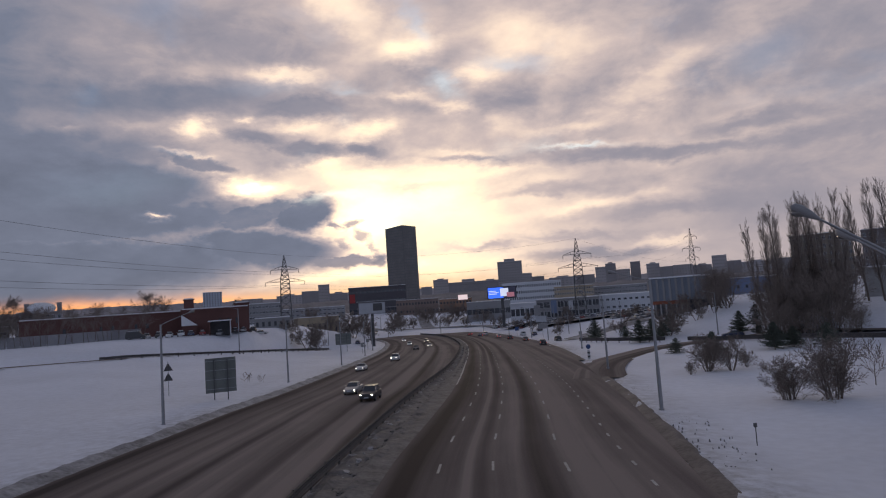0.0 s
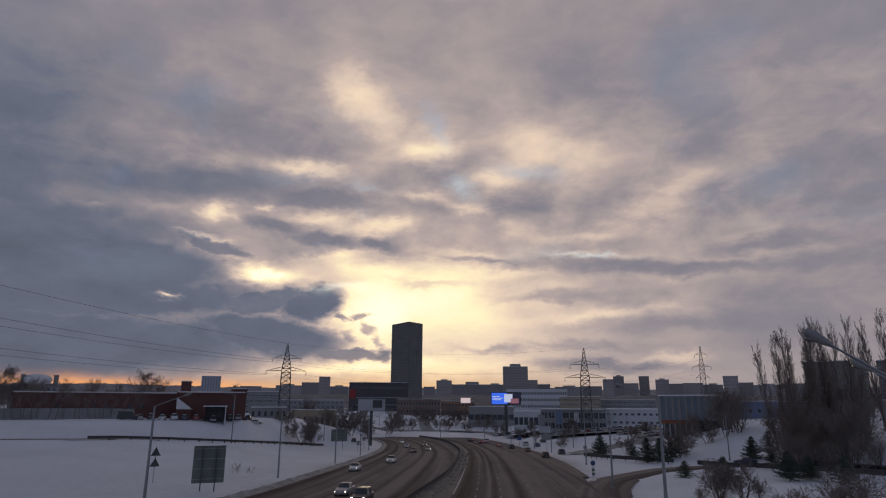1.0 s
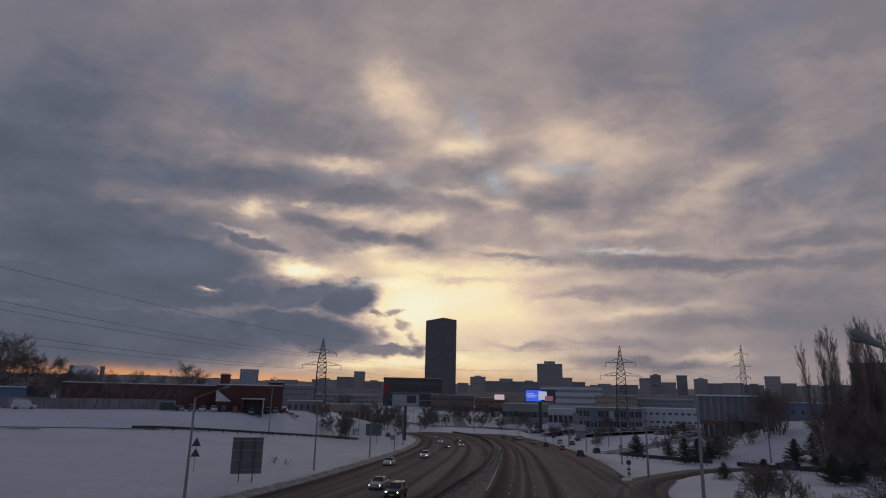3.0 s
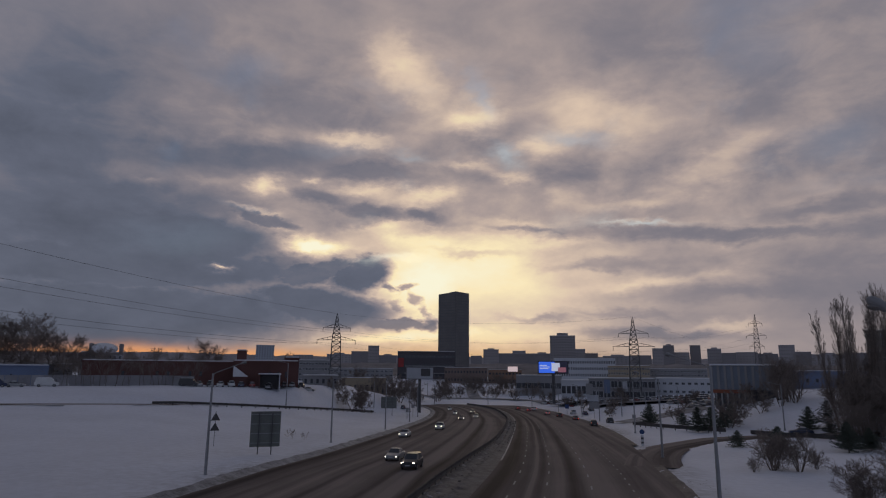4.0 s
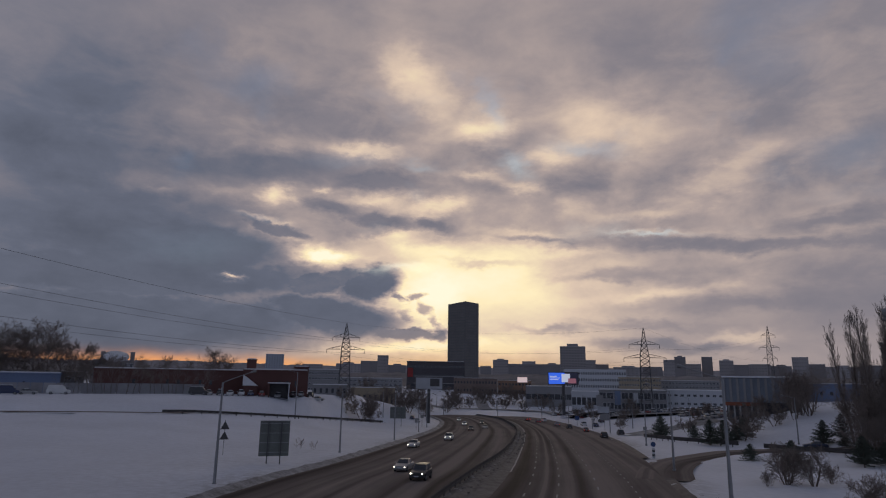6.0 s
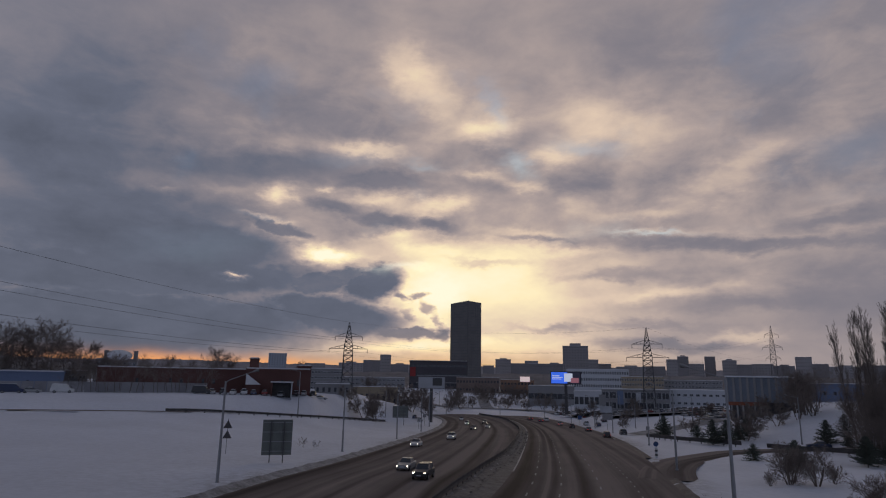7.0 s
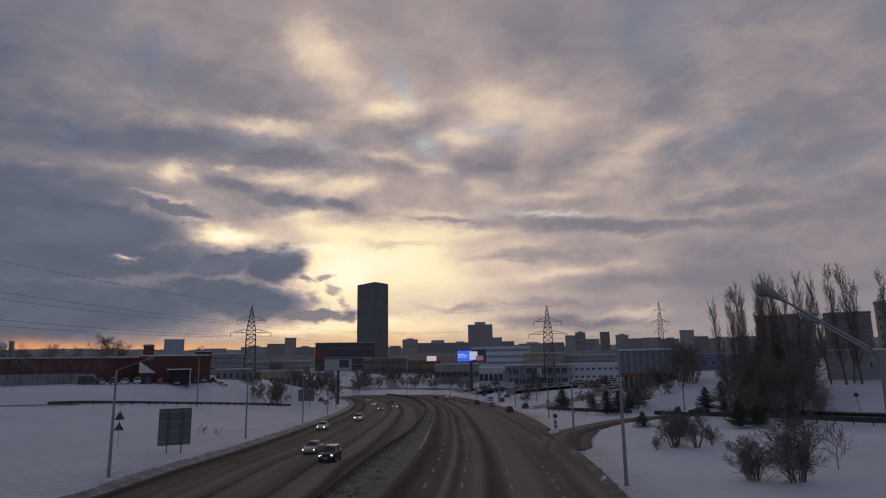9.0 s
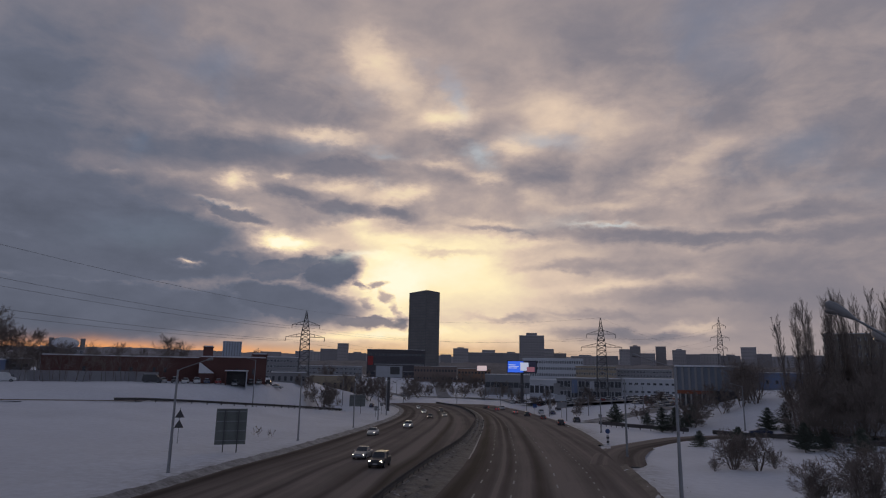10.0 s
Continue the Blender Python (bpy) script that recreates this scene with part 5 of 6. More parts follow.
def ribbed_hall():
    """Blue-grey ribbed warehouse on an orange plinth with columns."""
    b0, b1, r = 18.7, 23.4, 225
    b = (b0 + b1) / 2
    x, y = at_bearing(b, r)
    z = land(x, y)
    w = 2 * r * math.tan(radians((b1 - b0) / 2))
    lo, hi = 8.5 + r * math.tan(radians(-1.35)) - z, 8.5 + r * math.tan(radians(0.62)) - z
    root = thing("warehouse", pose(x, y, z, 0, 0, -b - 4), "blue-grey ribbed warehouse on columns with a rust-red fascia", "warehouse")
    bm = bmesh.new()
    box(bm, -w / 2, w / 2, 0, 18, lo, hi)
    part("wall", bm, mat("ribbed_wall", (0.20, 0.23, 0.28), 0.7, spread=0.15, scale=0.2, fine=2), root)
    rib = None
    n = 9
    for k in range(n + 1):
        m = pose(-w / 2 + w * k / n, 0, 0)
        if rib is None:
            bm = bmesh.new()
            box(bm, -0.35, 0.35, -0.45, -0.003, lo, hi - 0.15)
            rib = part("rib", bm, GREY_PANEL, root)
            rib.matrix_basis = m
        else:
            same(rib, root, m)
    bm = bmesh.new()
    box(bm, -w / 2 - 0.4, w / 2 + 0.4, -0.7, 18.4, hi + 0.003, hi + 0.5)
    part("roof", bm, ROOF_SNOW, root, "snow-covered flat roof")
    bm = bmesh.new()
    box(bm, -w / 2, w / 2 * 0.2, -0.3, 0.2, lo - 1.1, lo - 0.003)
    part("fascia", bm, ORANGE, root, "rust-red fascia band")
    col = None
    for k in range(7):
        m = pose(-w / 2 + 1 + w * 0.55 * k / 6, 0, 0)
        if col is None:
            bm = bmesh.new()
            box(bm, -0.25, 0.25, -0.25, 0.1, -1.5, lo - 1.11)
            col = part("column", bm, CONCRETE, root)
            col.matrix_basis = m
        else:
            same(col, root, m)
    bm = bmesh.new()
    box(bm, -w / 2, w / 2, 4, 17, -1.5, lo - 0.003)
    part("plinth", bm, DARK_STEEL, root)


ribbed_hall()
by_bearing("warehouse", "low blue warehouse behind the thicket", 23.3, 30, 0.2, 300, 15, BLUE_PANEL, 1, 10, fill=(0.3, 0.2))

# terrace on the right: garages, wall and flats
by_bearing("garage_row", "long grey garage building with a snow-covered roof", 34.4, 39.2, 0.3, 172, 10, mat("garage_wall", (0.36, 0.36, 0.36), 0.9, spread=0.2, scale=0.3, fine=2), 1, 9, fill=(0.2, 0.15), skip=0.7, parapet=0.25)
by_bearing("garage_row", "grey garage building with pipes on a snowy roof", 39.2, 46, 0.2, 180, 10, CONCRETE, 1, 9, fill=(0.2, 0.15), skip=0.8, parapet=0.25)


def painted_shed():
    x, y = at_bearing(41.6, 160)
    z = land(x, y)
    root = thing("shed", pose(x, y, z, 0, 0, -41), "maroon shed with a painted panel and a sloping roof", "shed")
    w, lo, hi = 13.5, 2.9, 5.6
    bm = bmesh.new()
    v = [bm.verts.new(p) for p in ((-w / 2, 0, -1), (w / 2, 0, -1), (w / 2, 0, hi), (-w / 2, 0, lo + 1.2), (-w / 2, 6, -1), (w / 2, 6, -1), (w / 2, 6, hi), (-w / 2, 6, lo + 1.2))]
    for f in ((0, 1, 2, 3), (7, 6, 5, 4), (0, 4, 5, 1), (1, 5, 6, 2), (2, 6, 7, 3), (3, 7, 4, 0)):
        bm.faces.new([v[i] for i in f])
    part("wall", bm, mat("maroon_paint", (0.13, 0.03, 0.035), 0.8, spread=0.2, scale=0.4, fine=3), root)
    bm = bmesh.new()
    box(bm, -w / 2 + 2.6, w / 2 - 0.5, -0.05, -0.004, 0.1, 3.4)
    p = part("painted_panel", bm, mat("faded_green", (0.10, 0.15, 0.10), 0.8, spread=0.4, scale=0.5, fine=2), root)
    bm = bmesh.new()
    box(bm, -2.2, 0.0, -0.075, -0.055, 0.9, 2.6), box(bm, 1.2, 3.6, -0.075, -0.055, 0.7, 2.8)
    part("plain_shape", bm, BEIGE, p)


painted_shed()
wx, wy = at_bearing(42.5, 142)
bm = bmesh.new()
box(bm, -10.5, 14, 0, 0.25, -1.5, 2.55, bevel=0.05)
low = part("boundary_wall", bm, mat("low_wall", (0.25, 0.255, 0.28), 0.9, spread=0.15, scale=0.3, fine=2))
low.matrix_basis = pose(wx, wy, land(wx, wy) - 0.1, 0, 0, -40)
tagged(low, "low grey boundary wall above the slip road", "wall")
apt = by_bearing("apartment_block", "yellow brick apartment block with pale balconies", 39.6, 47, 4.75, 232, 16, YELLOW_BRICK, 8, 12, fill=(0.4, 0.5), separate=True, top=2.0, parapet=0.8)
apt2 = by_bearing("apartment_block", "grey and yellow apartment block behind bare poplars", 38.0, 39.6, 3.9, 236, 14, YELLOW_BRICK, 7, 3, fill=(0.4, 0.5), separate=True)
by_bearing("apartment_block", "dark apartment block half hidden by trees", 34.6, 37.7, 3.2, 300, 14, mat("dark_brick_flats", (0.17, 0.15, 0.15), 0.9, spread=0.15, scale=0.1, fine=1), 7, 8, fill=(0.45, 0.45), separate=True)
by_bearing("apartment_block", "yellow-grey apartment block half hidden by trees", 29.8, 34.0, 3.25, 300, 14, mat("dull_yellow_flats", (0.22, 0.195, 0.16), 0.9, spread=0.15, scale=0.1, fine=1), 7, 10, fill=(0.45, 0.45), separate=True)


def balconies(root, w, h, storeys, columns):
    base = None
    sh = h / storeys
    for s in range(1, storeys):
        for u in columns:
            m = pose(-w / 2 + w * u, -8.0, sh * s + 0.1)
            if base is None:
                bm = bmesh.new()
                box(bm, -1.5, 1.5, -1.1, -0.07, 0, 0.15), box(bm, -1.5, 1.5, -1.1, -1.02, 0.151, 1.1)
                base = part("balcony", bm, WHITE_PANEL, root)
                base.matrix_basis = m
            else:
                same(base, root, m)


balconies(apt, 2 * 232 * math.tan(radians(3.7)), 8.5 + 232 * math.tan(radians(4.75)) - land(*at_bearing(43.3, 232)), 8, (0.12, 0.3, 0.45, 0.62, 0.8))

# trampled parking lots, the street up the far slope, and lamps beside them
LOT = mat("trampled_snow", (0.24, 0.235, 0.24), 0.9, spread=0.45, scale=0.15, fine=1.2, bump=0.4, tint=(0.42, 0.42, 0.44))
for pts, w, nm, lb in ((((70, 233), (84, 243), (96, 256)), 9, "parking_lot", "trampled snowy parking lot"), (((44, 283), (62, 277), (80, 268), (94, 258)), 26, "parking_lot", "trampled snowy parking lot with rows of cars"),
                       (((34, 330), (42, 322), (52, 312)), 18, "parking_lot", "trampled snowy parking lot"), (((-9, 385), (-12, 420), (-15, 470), (-17, 540)), 8, "street", "slushy street climbing the far slope"),
                       (((-60, 395), (-30, 392), (0, 388), (24, 374), (33, 340)), 9, "street", "slushy street along the foot of the slope"),
                       (((38, 190), (52, 205), (62, 214), (75, 224)), 7, "street", "slushy lane into the parking lots")):
    path_strip(nm, pts, w, LOT, 0.45, lb, "road", 3.0, 2)
for x, y, h in ((-22, 395, 9), (-3, 380, 9), (14, 372, 9), (28, 352, 9), (40, 300, 9), (48, 270, 9), (-40, 392, 9), (58, 245, 8), (-20, 430, 9), (-6, 450, 9), (45, 225, 8), (20, 320, 9), (-2, 330, 9), (37, 262, 9), (70, 300, 9), (-30, 330, 9)):
    street_lamp(x, y, h, 1.8, 0.5, -60 if x > 0 else 60, "thin grey street lamp far along the highway")


def small_sign(x, y, turn, h, w, hh, material, label):
    root = thing("road_sign", pose(x, y, land(x, y), 0, 0, turn), label, "road sign")
    bm = bmesh.new()
    tube(bm, [(0, 0.08, -0.4), (0, 0.08, h)], 0.07, 6)
    part("post", bm, STEEL, root)
    bm = bmesh.new()
    box(bm, -w / 2, w / 2, -0.03, 0.0, h - hh, h, bevel=0.01)
    part("panel", bm, material, root)


for x, y, h, w, hh, m in ((36, 228, 5.5, 3.2, 2.2, GREY_PANEL), (41, 262, 6, 4.5, 2.6, PALE_POSTER), (30.5, 262, 4, 1.6, 1.6, MATS["sign_blue"]), (45.5, 300, 9, 3.0, 5.0, GREY_PANEL), (52, 290, 10, 2.5, 6.0, BLUE_PANEL),
                          (-29, 232, 4, 1.2, 1.2, GREY_PANEL), (-27.5, 205, 3.5, 0.9, 1.4, GREY_PANEL), (37.5, 172, 3.2, 0.9, 0.9, GREY_PANEL), (62, 300, 8, 2.2, 4.5, WHITE_PANEL)):
    small_sign(x, y, -math.degrees(math.atan2(x, y)), h, w, hh, m, "roadside sign panel on a steel post")

mall = next(o for o in bpy.data.objects if o.name.startswith("shopping_mall"))
bm = bmesh.new()
box(bm, -28.5, -23.0, -30.6, -30.2, 13, 22)
part("sign_panel", bm, mat("dull_red_sign", (0.30, 0.03, 0.03), 0.6), mall, "dull red sign panel")
for zz in (6.5, 13.5):
    bm = bmesh.new()
    box(bm, -22, 28.5, -30.5, -30.15, zz, zz + 0.8)
    part("cornice", bm, GREY_PANEL, mall)
# ---- trees, bare in winter ----
def branch(bm, p, d, length, r, rnd, depth, spec, sides):
    """A wandering tapered limb that puts out smaller ones."""
    n = spec["segs"][min(depth, len(spec["segs"]) - 1)]
    pts, radii = [p.copy()], [r]
    d = d.normalized()
    kids = []
    for i in range(n):
        d = (d + Vector((rnd.gauss(0, 1), rnd.gauss(0, 1), rnd.gauss(0, 1))) * spec["wander"] + Vector((0, 0, spec["up"]))).normalized()
        p = p + d * (length / n)
        pts.append(p.copy())
        radii.append(max(spec["thin"], r * (1 - 0.85 * (i + 1) / n)))
        kids.append((p.copy(), d.copy(), (i + 1) / n))
    tube(bm, pts, radii, sides, False)
    if depth + 1 >= spec["depth"]:
        return
    count = spec["kids"][depth]
    for k in range(count):
        t = spec["from"][depth] + (1 - spec["from"][depth]) * (k + rnd.random()) / count
        q, e, _ = kids[min(n - 1, int(t * n))]
        side = e.orthogonal().normalized()
        side.rotate(Matrix.Rotation(rnd.random() * 2 * math.pi, 3, e))
        a = radians(spec["angle"][depth] * rnd.uniform(0.7, 1.3))
        nd = e * math.cos(a) + side * math.sin(a)
        nl = length * spec["ratio"][depth] * rnd.uniform(0.65, 1.15) * (1.15 - 0.6 * t * spec["cone"])
        branch(bm, q, nd, nl, max(spec["thin"], r * (1 - 0.8 * t) * 0.55), rnd, depth + 1, spec, 3)


POPLAR = dict(depth=4, segs=(12, 8, 5, 3), wander=0.04, up=0.15, thin=0.017, kids=(60, 9, 4), angle=(26, 24, 26), ratio=(0.24, 0.40, 0.42), cone=1.0, **{"from": (0.12, 0.1, 0.1)})
BIRCH = dict(depth=4, segs=(9, 6, 4, 3), wander=0.12, up=0.04, thin=0.026, kids=(26, 12, 7), angle=(46, 42, 45), ratio=(0.42, 0.48, 0.5), cone=0.6, **{"from": (0.22, 0.15, 0.1)})
SCRUB = dict(depth=4, segs=(6, 5, 4, 3), wander=0.14, up=0.05, thin=0.018, kids=(9, 7, 4), angle=(38, 40, 45), ratio=(0.5, 0.45, 0.5), cone=0.4, **{"from": (0.15, 0.2, 0.2)})
SHRUB = dict(depth=4, segs=(5, 5, 4, 3), wander=0.12, up=0.03, thin=0.013, kids=(12, 8, 5), angle=(36, 40, 45), ratio=(0.42, 0.5, 0.5), cone=0.5, **{"from": (0.10, 0.1, 0.1)})
SAPLING = dict(depth=3, segs=(6, 5, 4), wander=0.1, up=0.06, thin=0.016, kids=(16, 9), angle=(45, 40), ratio=(0.45, 0.5), cone=0.5, **{"from": (0.3, 0.2)})


def bare_tree(name, spec, height, radius, seed, label, category, twig=TWIG, stems=1, lean=0.1, spread=0.25, group="", lift=0.0):
    """A tree at the origin: stems as the trunk, all finer limbs as its crown."""
    rnd = random.Random(seed)
    root = thing(name, Matrix.Identity(4), label, category, group)
    trunk, crown = bmesh.new(), bmesh.new()
    for s in range(stems):
        a = 2 * math.pi * (s + rnd.random() * 0.6) / stems
        d = Vector((math.cos(a) * lean, math.sin(a) * lean, 1)).normalized()
        p = Vector((math.cos(a) * spread * (stems > 1), math.sin(a) * spread * (stems > 1), -0.3))
        hh = height * rnd.uniform(0.8, 1.0) if stems > 1 else height
        n = 8
        q, pts = p.copy(), [p.copy()]
        dd = d.copy()
        joints = []
        for i in range(n):
            dd = (dd + Vector((rnd.gauss(0, 1), rnd.gauss(0, 1), 0)) * spec["wander"] * 0.5 + Vector((0, 0, 0.04))).normalized()
            q = q + dd * (hh / n)
            pts.append(q.copy())
            joints.append((q.copy(), dd.copy()))
        tube(trunk, pts, [radius * (1 - 0.88 * i / n) for i in range(n + 1)], 6, False)
        count = spec["kids"][0]
        for k in range(count):
            t = spec["from"][0] + (1 - spec["from"][0]) * (k + rnd.random()) / count
            j, e = joints[min(n - 1, int(t * n))]
            j = j - e * (hh / n) * rnd.random()
            side = e.orthogonal().normalized()
            side.rotate(Matrix.Rotation(rnd.random() * 2 * math.pi, 3, e))
            a2 = radians(spec["angle"][0] * rnd.uniform(0.7, 1.3))
            nl = hh * spec["ratio"][0] * rnd.uniform(0.65, 1.15) * (1.15 - 0.6 * t * spec["cone"])
            branch(crown, j, e * math.cos(a2) + side * math.sin(a2), nl, max(spec["thin"], radius * (1 - 0.85 * t) * 0.5), rnd, 1, spec, 3)
    part("trunk", trunk, BARK, root)
    part("crown", crown, twig, root, "bare twigs")
    return root


def conifer(height, width, seed, label):
    """A young pine or spruce: whorls of drooping boughs covered with needle tufts."""
    rnd = random.Random(seed)
    root = thing("pine_tree", Matrix.Identity(4), label, "tree", "young conifers")
    bm = bmesh.new()
    tube(bm, [(0, 0, -0.3), (0, 0, height * 0.6), (0, 0, height)], [0.06 + height * 0.012, 0.05, 0.015], 6)
    part("trunk", bm, BARK, root)
    bm = bmesh.new()
    z = 0.25
    while z < height:
        reach = width / 2 * (1 - z / height) ** 0.8 + 0.08
        n = 9
        for k in range(n):
            a = 2 * math.pi * (k + rnd.random()) / n
            L = reach * rnd.uniform(0.6, 1.15)
            d = Vector((math.cos(a), math.sin(a), 0))
            tilt_ = rnd.uniform(-0.25, 0.3)
            prev = Vector((0, 0, z))
            steps = max(3, int(L / 0.16))
            for s in range(1, steps + 1):
                t = s / steps
                c = Vector((0, 0, z)) + d * L * t + Vector((0, 0, L * tilt_ * t + 0.12 * L * t * t))
                for q in range(4):
                    e = Vector((rnd.gauss(0, 1), rnd.gauss(0, 1), rnd.gauss(0.25, 0.8))).normalized()
                    f = e.orthogonal().normalized() * 0.05
                    ln = rnd.uniform(0.2, 0.36)
                    bm.faces.new([bm.verts.new(v) for v in (c - f, c + f, c + e * ln + d * 0.06)])
        z += 0.20 + 0.012 * height
    part("needles", bm, NEEDLES, root, "dark green needles")
    return root


def put(ob, x, y, scale=1.0, turn=0.0, z=None, sz=None):
    m = pose(x, y, land(x, y) if z is None else z, 0, 0, turn)
    ob.scale = (scale, scale, sz or scale)
    ob.matrix_basis = m @ Matrix.Diagonal((scale, scale, sz or scale, 1))
    return ob


def again(ob, x, y, scale=1.0, turn=0.0, z=None, sz=None):
    c = copy_thing(ob, pose(x, y, 0))
    return put(c, x, y, scale, turn, z, sz)


# poplars on the right-hand terrace
pops = [bare_tree("poplar_tree", POPLAR, 24, 0.24, 11 + k, "tall narrow bare poplar on the snowy bank", "tree", TWIG, group="bare poplars") for k in range(3)]
POP = ((27.4, 150, 22.5), (28.2, 156, 24), (28.9, 149, 25), (29.6, 154, 24), (30.4, 150, 25), (31.1, 157, 26), (31.9, 151, 24), (32.5, 156, 25), (33.1, 152, 21), (34.6, 164, 23.5), (35.6, 163, 25),
       (36.6, 164, 25), (36.1, 165, 22), (38.6, 175, 24), (39.4, 178, 23), (40.9, 196, 24), (28.5, 160, 22), (30.0, 161, 23), (31.5, 162, 24))
for k, (b, r, h) in enumerate(POP):
    x, y = at_bearing(b, r)
    (put if k < 3 else again)(pops[k % 3], x, y, h / 25.6, k * 77)

# thicket below them
scrubs = [bare_tree("bare_tree", SCRUB, 9, 0.14, 31 + k, "dense dark leafless thicket tree on the bank", "tree", TWIG, 4, 0.35, 0.4, group="thicket on the bank") for k in range(3)]
rnd = random.Random(5)
first = 0
for k in range(62):
    b = 27.9 + 5.2 * rnd.random()
    r = rnd.uniform(140, 160)
    if k > 36:
        b, r = rnd.uniform(23.3, 25.2), rnd.uniform(188, 205)
    size = rnd.uniform(0.7, 1.1)
    if k > 49:
        b, r, size = rnd.uniform(27.3, 34.0), rnd.uniform(134, 141), rnd.uniform(0.35, 0.6)
    x, y = at_bearing(b, r)
    (put if k < 3 else again)(scrubs[k % 3], x, y, size, rnd.uniform(0, 360))

# shrubs in the snow on the right-hand verge
big = bare_tree("shrub", SHRUB, 4.6, 0.07, 51, "large bare shrub with many dark stems in the snow", "shrub", TWIG, 10, 0.28, 0.4)
put(big, 31.2, 50.7, 1.0, 0)
again(big, 28.9, 53.2, 0.72, 100)
tagged(again(big, 33.0, 36.0, 0.85, 220), "bare shrub with many dark stems close to the bridge")
clump = bare_tree("shrub", SHRUB, 4.0, 0.09, 52, "rounded bare bush on short crooked stems in the snow", "shrub", TWIG, 5, 0.40, 0.25)
put(clump, 33.6, 80.5, 1.0, 0)
again(clump, 36.6, 80.3, 0.95, 130)
again(clump, 35.0, 83.0, 0.95, 250)
again(clump, 39.4, 82.0, 0.48, 40)
again(clump, 30.4, 78, 0.35, 40)
sap = bare_tree("sapling", SAPLING, 3.6, 0.05, 53, "small round-crowned bare sapling in the snow", "tree", TWIG, 1, 0.05)
put(sap, 39.1, 57.2, 1.0, 0)
# dry weed stems in the left-hand snow
weed = bare_tree("weed", dict(SAPLING, kids=(5, 2), thin=0.02), 1.9, 0.02, 54, "dry weed stems sticking out of the snow", "weeds", TWIG, 4, 0.15, 0.4)
wx, wy = at_bearing(-17.8, 118)
put(weed, wx, wy)
wx, wy = at_bearing(-16.6, 117)
again(weed, wx, wy, 0.8, 90)

# young conifers round the slip road
pines = [conifer(3.2, 4.4, 61, "young dark green pine standing in the snow"), conifer(4.4, 5.2, 62, "young dark green pine standing in the snow")]
PINES = ((49.4, 170, 0), (41, 111, 0), (47.8, 111.5, 0), (56.6, 107, 1), (58.5, 110, 0), (60.8, 108.5, 1), (62.4, 111, 0), (52, 156, 1), (60, 165, 1), (66.5, 139.7, 1), (66.8, 132, 0), (71, 141, 1), (47, 150, 1), (44, 182, 1), (56, 160, 0), (73, 133, 0), (64, 104, 0))
for k, (x, y, kind) in enumerate(PINES):
    (put if k in (0, 3) else again)(pines[kind], x, y, rnd.uniform(0.75, 1.25) if k not in (0, 3) else 1.0, k * 50)
ball = bare_tree("bare_tree", dict(SCRUB, kids=(13, 9, 6), thin=0.03, angle=(42, 42, 45)), 6.0, 0.12, 71, "bare round-crowned roadside tree in the snow", "tree", TWIG, 3, 0.4, 0.3)
put(ball, 57, 158, 1.0)
NEAR_TREES = ((53, 190, 0.9), (-50.4, 227, 1.5), (-46, 224, 1.2), (-39.5, 272, 1.5), (-42, 268, 1.2), (62, 175, 1.0), (70, 172, 1.1), (-60, 240, 0.9), (-36, 300, 1.4), (36, 300, 1.0), (39, 275, 0.9), (46, 250, 1.0), (52, 262, 1.1), (41, 225, 0.8), (60, 300, 1.2), (-52, 300, 1.4), (-62, 310, 1.5), (68, 232, 1.0), (90, 230, 1.1), (78, 250, 1.0), (75, 200, 1.2), (82, 205, 1.3))
FAR_TREES = ((-12, 440, 1.6), (8, 440, 1.7), (24, 400, 1.3), (45, 330, 1.2), (-20, 405, 1.1), (-4, 420, 1.0), (2, 395, 1.2), (13, 380, 1.0), (30, 345, 1.1), (-26, 380, 1.3), (-18, 470, 1.8), (-6, 480, 1.6), (5, 470, 1.9), (16, 460, 1.7), (30, 430, 1.6), (48, 380, 1.5), (-70, 330, 1.5), (-45, 340, 1.3), (-30, 350, 1.3), (-35, 440, 1.8), (-55, 400, 1.7), (-30, 410, 1.5))
for k, (x, y, s) in enumerate(NEAR_TREES + FAR_TREES):
    again(ball, x, y, s * (0.65 if x > 35 else 0.9), k * 61)

# trees of the left-hand terrace
birch = [bare_tree("bare_tree", BIRCH, 13.5, 0.2, 81 + k, "tall bare tree with a fine twiggy crown on the terrace", "tree", TWIG, 1, 0.05, group="bare trees on the terrace") for k in range(3)]
BIR = ((-40.6, 224, 1.05), (-39.6, 230, 1.1), (-38.4, 226, 1.2), (-37.4, 224, 1.25), (-36.6, 232, 1.1), (-35.6, 228, 0.95), (-41.6, 222, 1.2), (-34.6, 238, 0.75), (-33.4, 236, 0.7), (-32.4, 240, 0.7), (-31.0, 240, 0.65),
       (-25.4, 262, 1.0), (-24.6, 268, 0.85), (-43, 230, 1.2), (-18.6, 270, 0.75), (-29.2, 246, 0.72), (-27.6, 250, 0.65))
for k, (b, r, s) in enumerate(BIR):
    x, y = at_bearing(b, r)
    (put if k < 3 else again)(birch[k % 3], x, y, s, k * 47)
row = bare_tree("sapling", SAPLING, 8.5, 0.10, 91, "slim bare sapling beside the concrete fence", "tree", TWIG, 1, 0.04, group="saplings by the fence")
for k in range(20):
    b = -36.5 + 11.0 * (k + 0.6 * rnd.random()) / 20
    x, y = at_bearing(b, 199 + rnd.random() * 2)
    (put if k == 0 else again)(row, x, y, rnd.uniform(0.6, 1.1) if k else 1.0, k * 40)
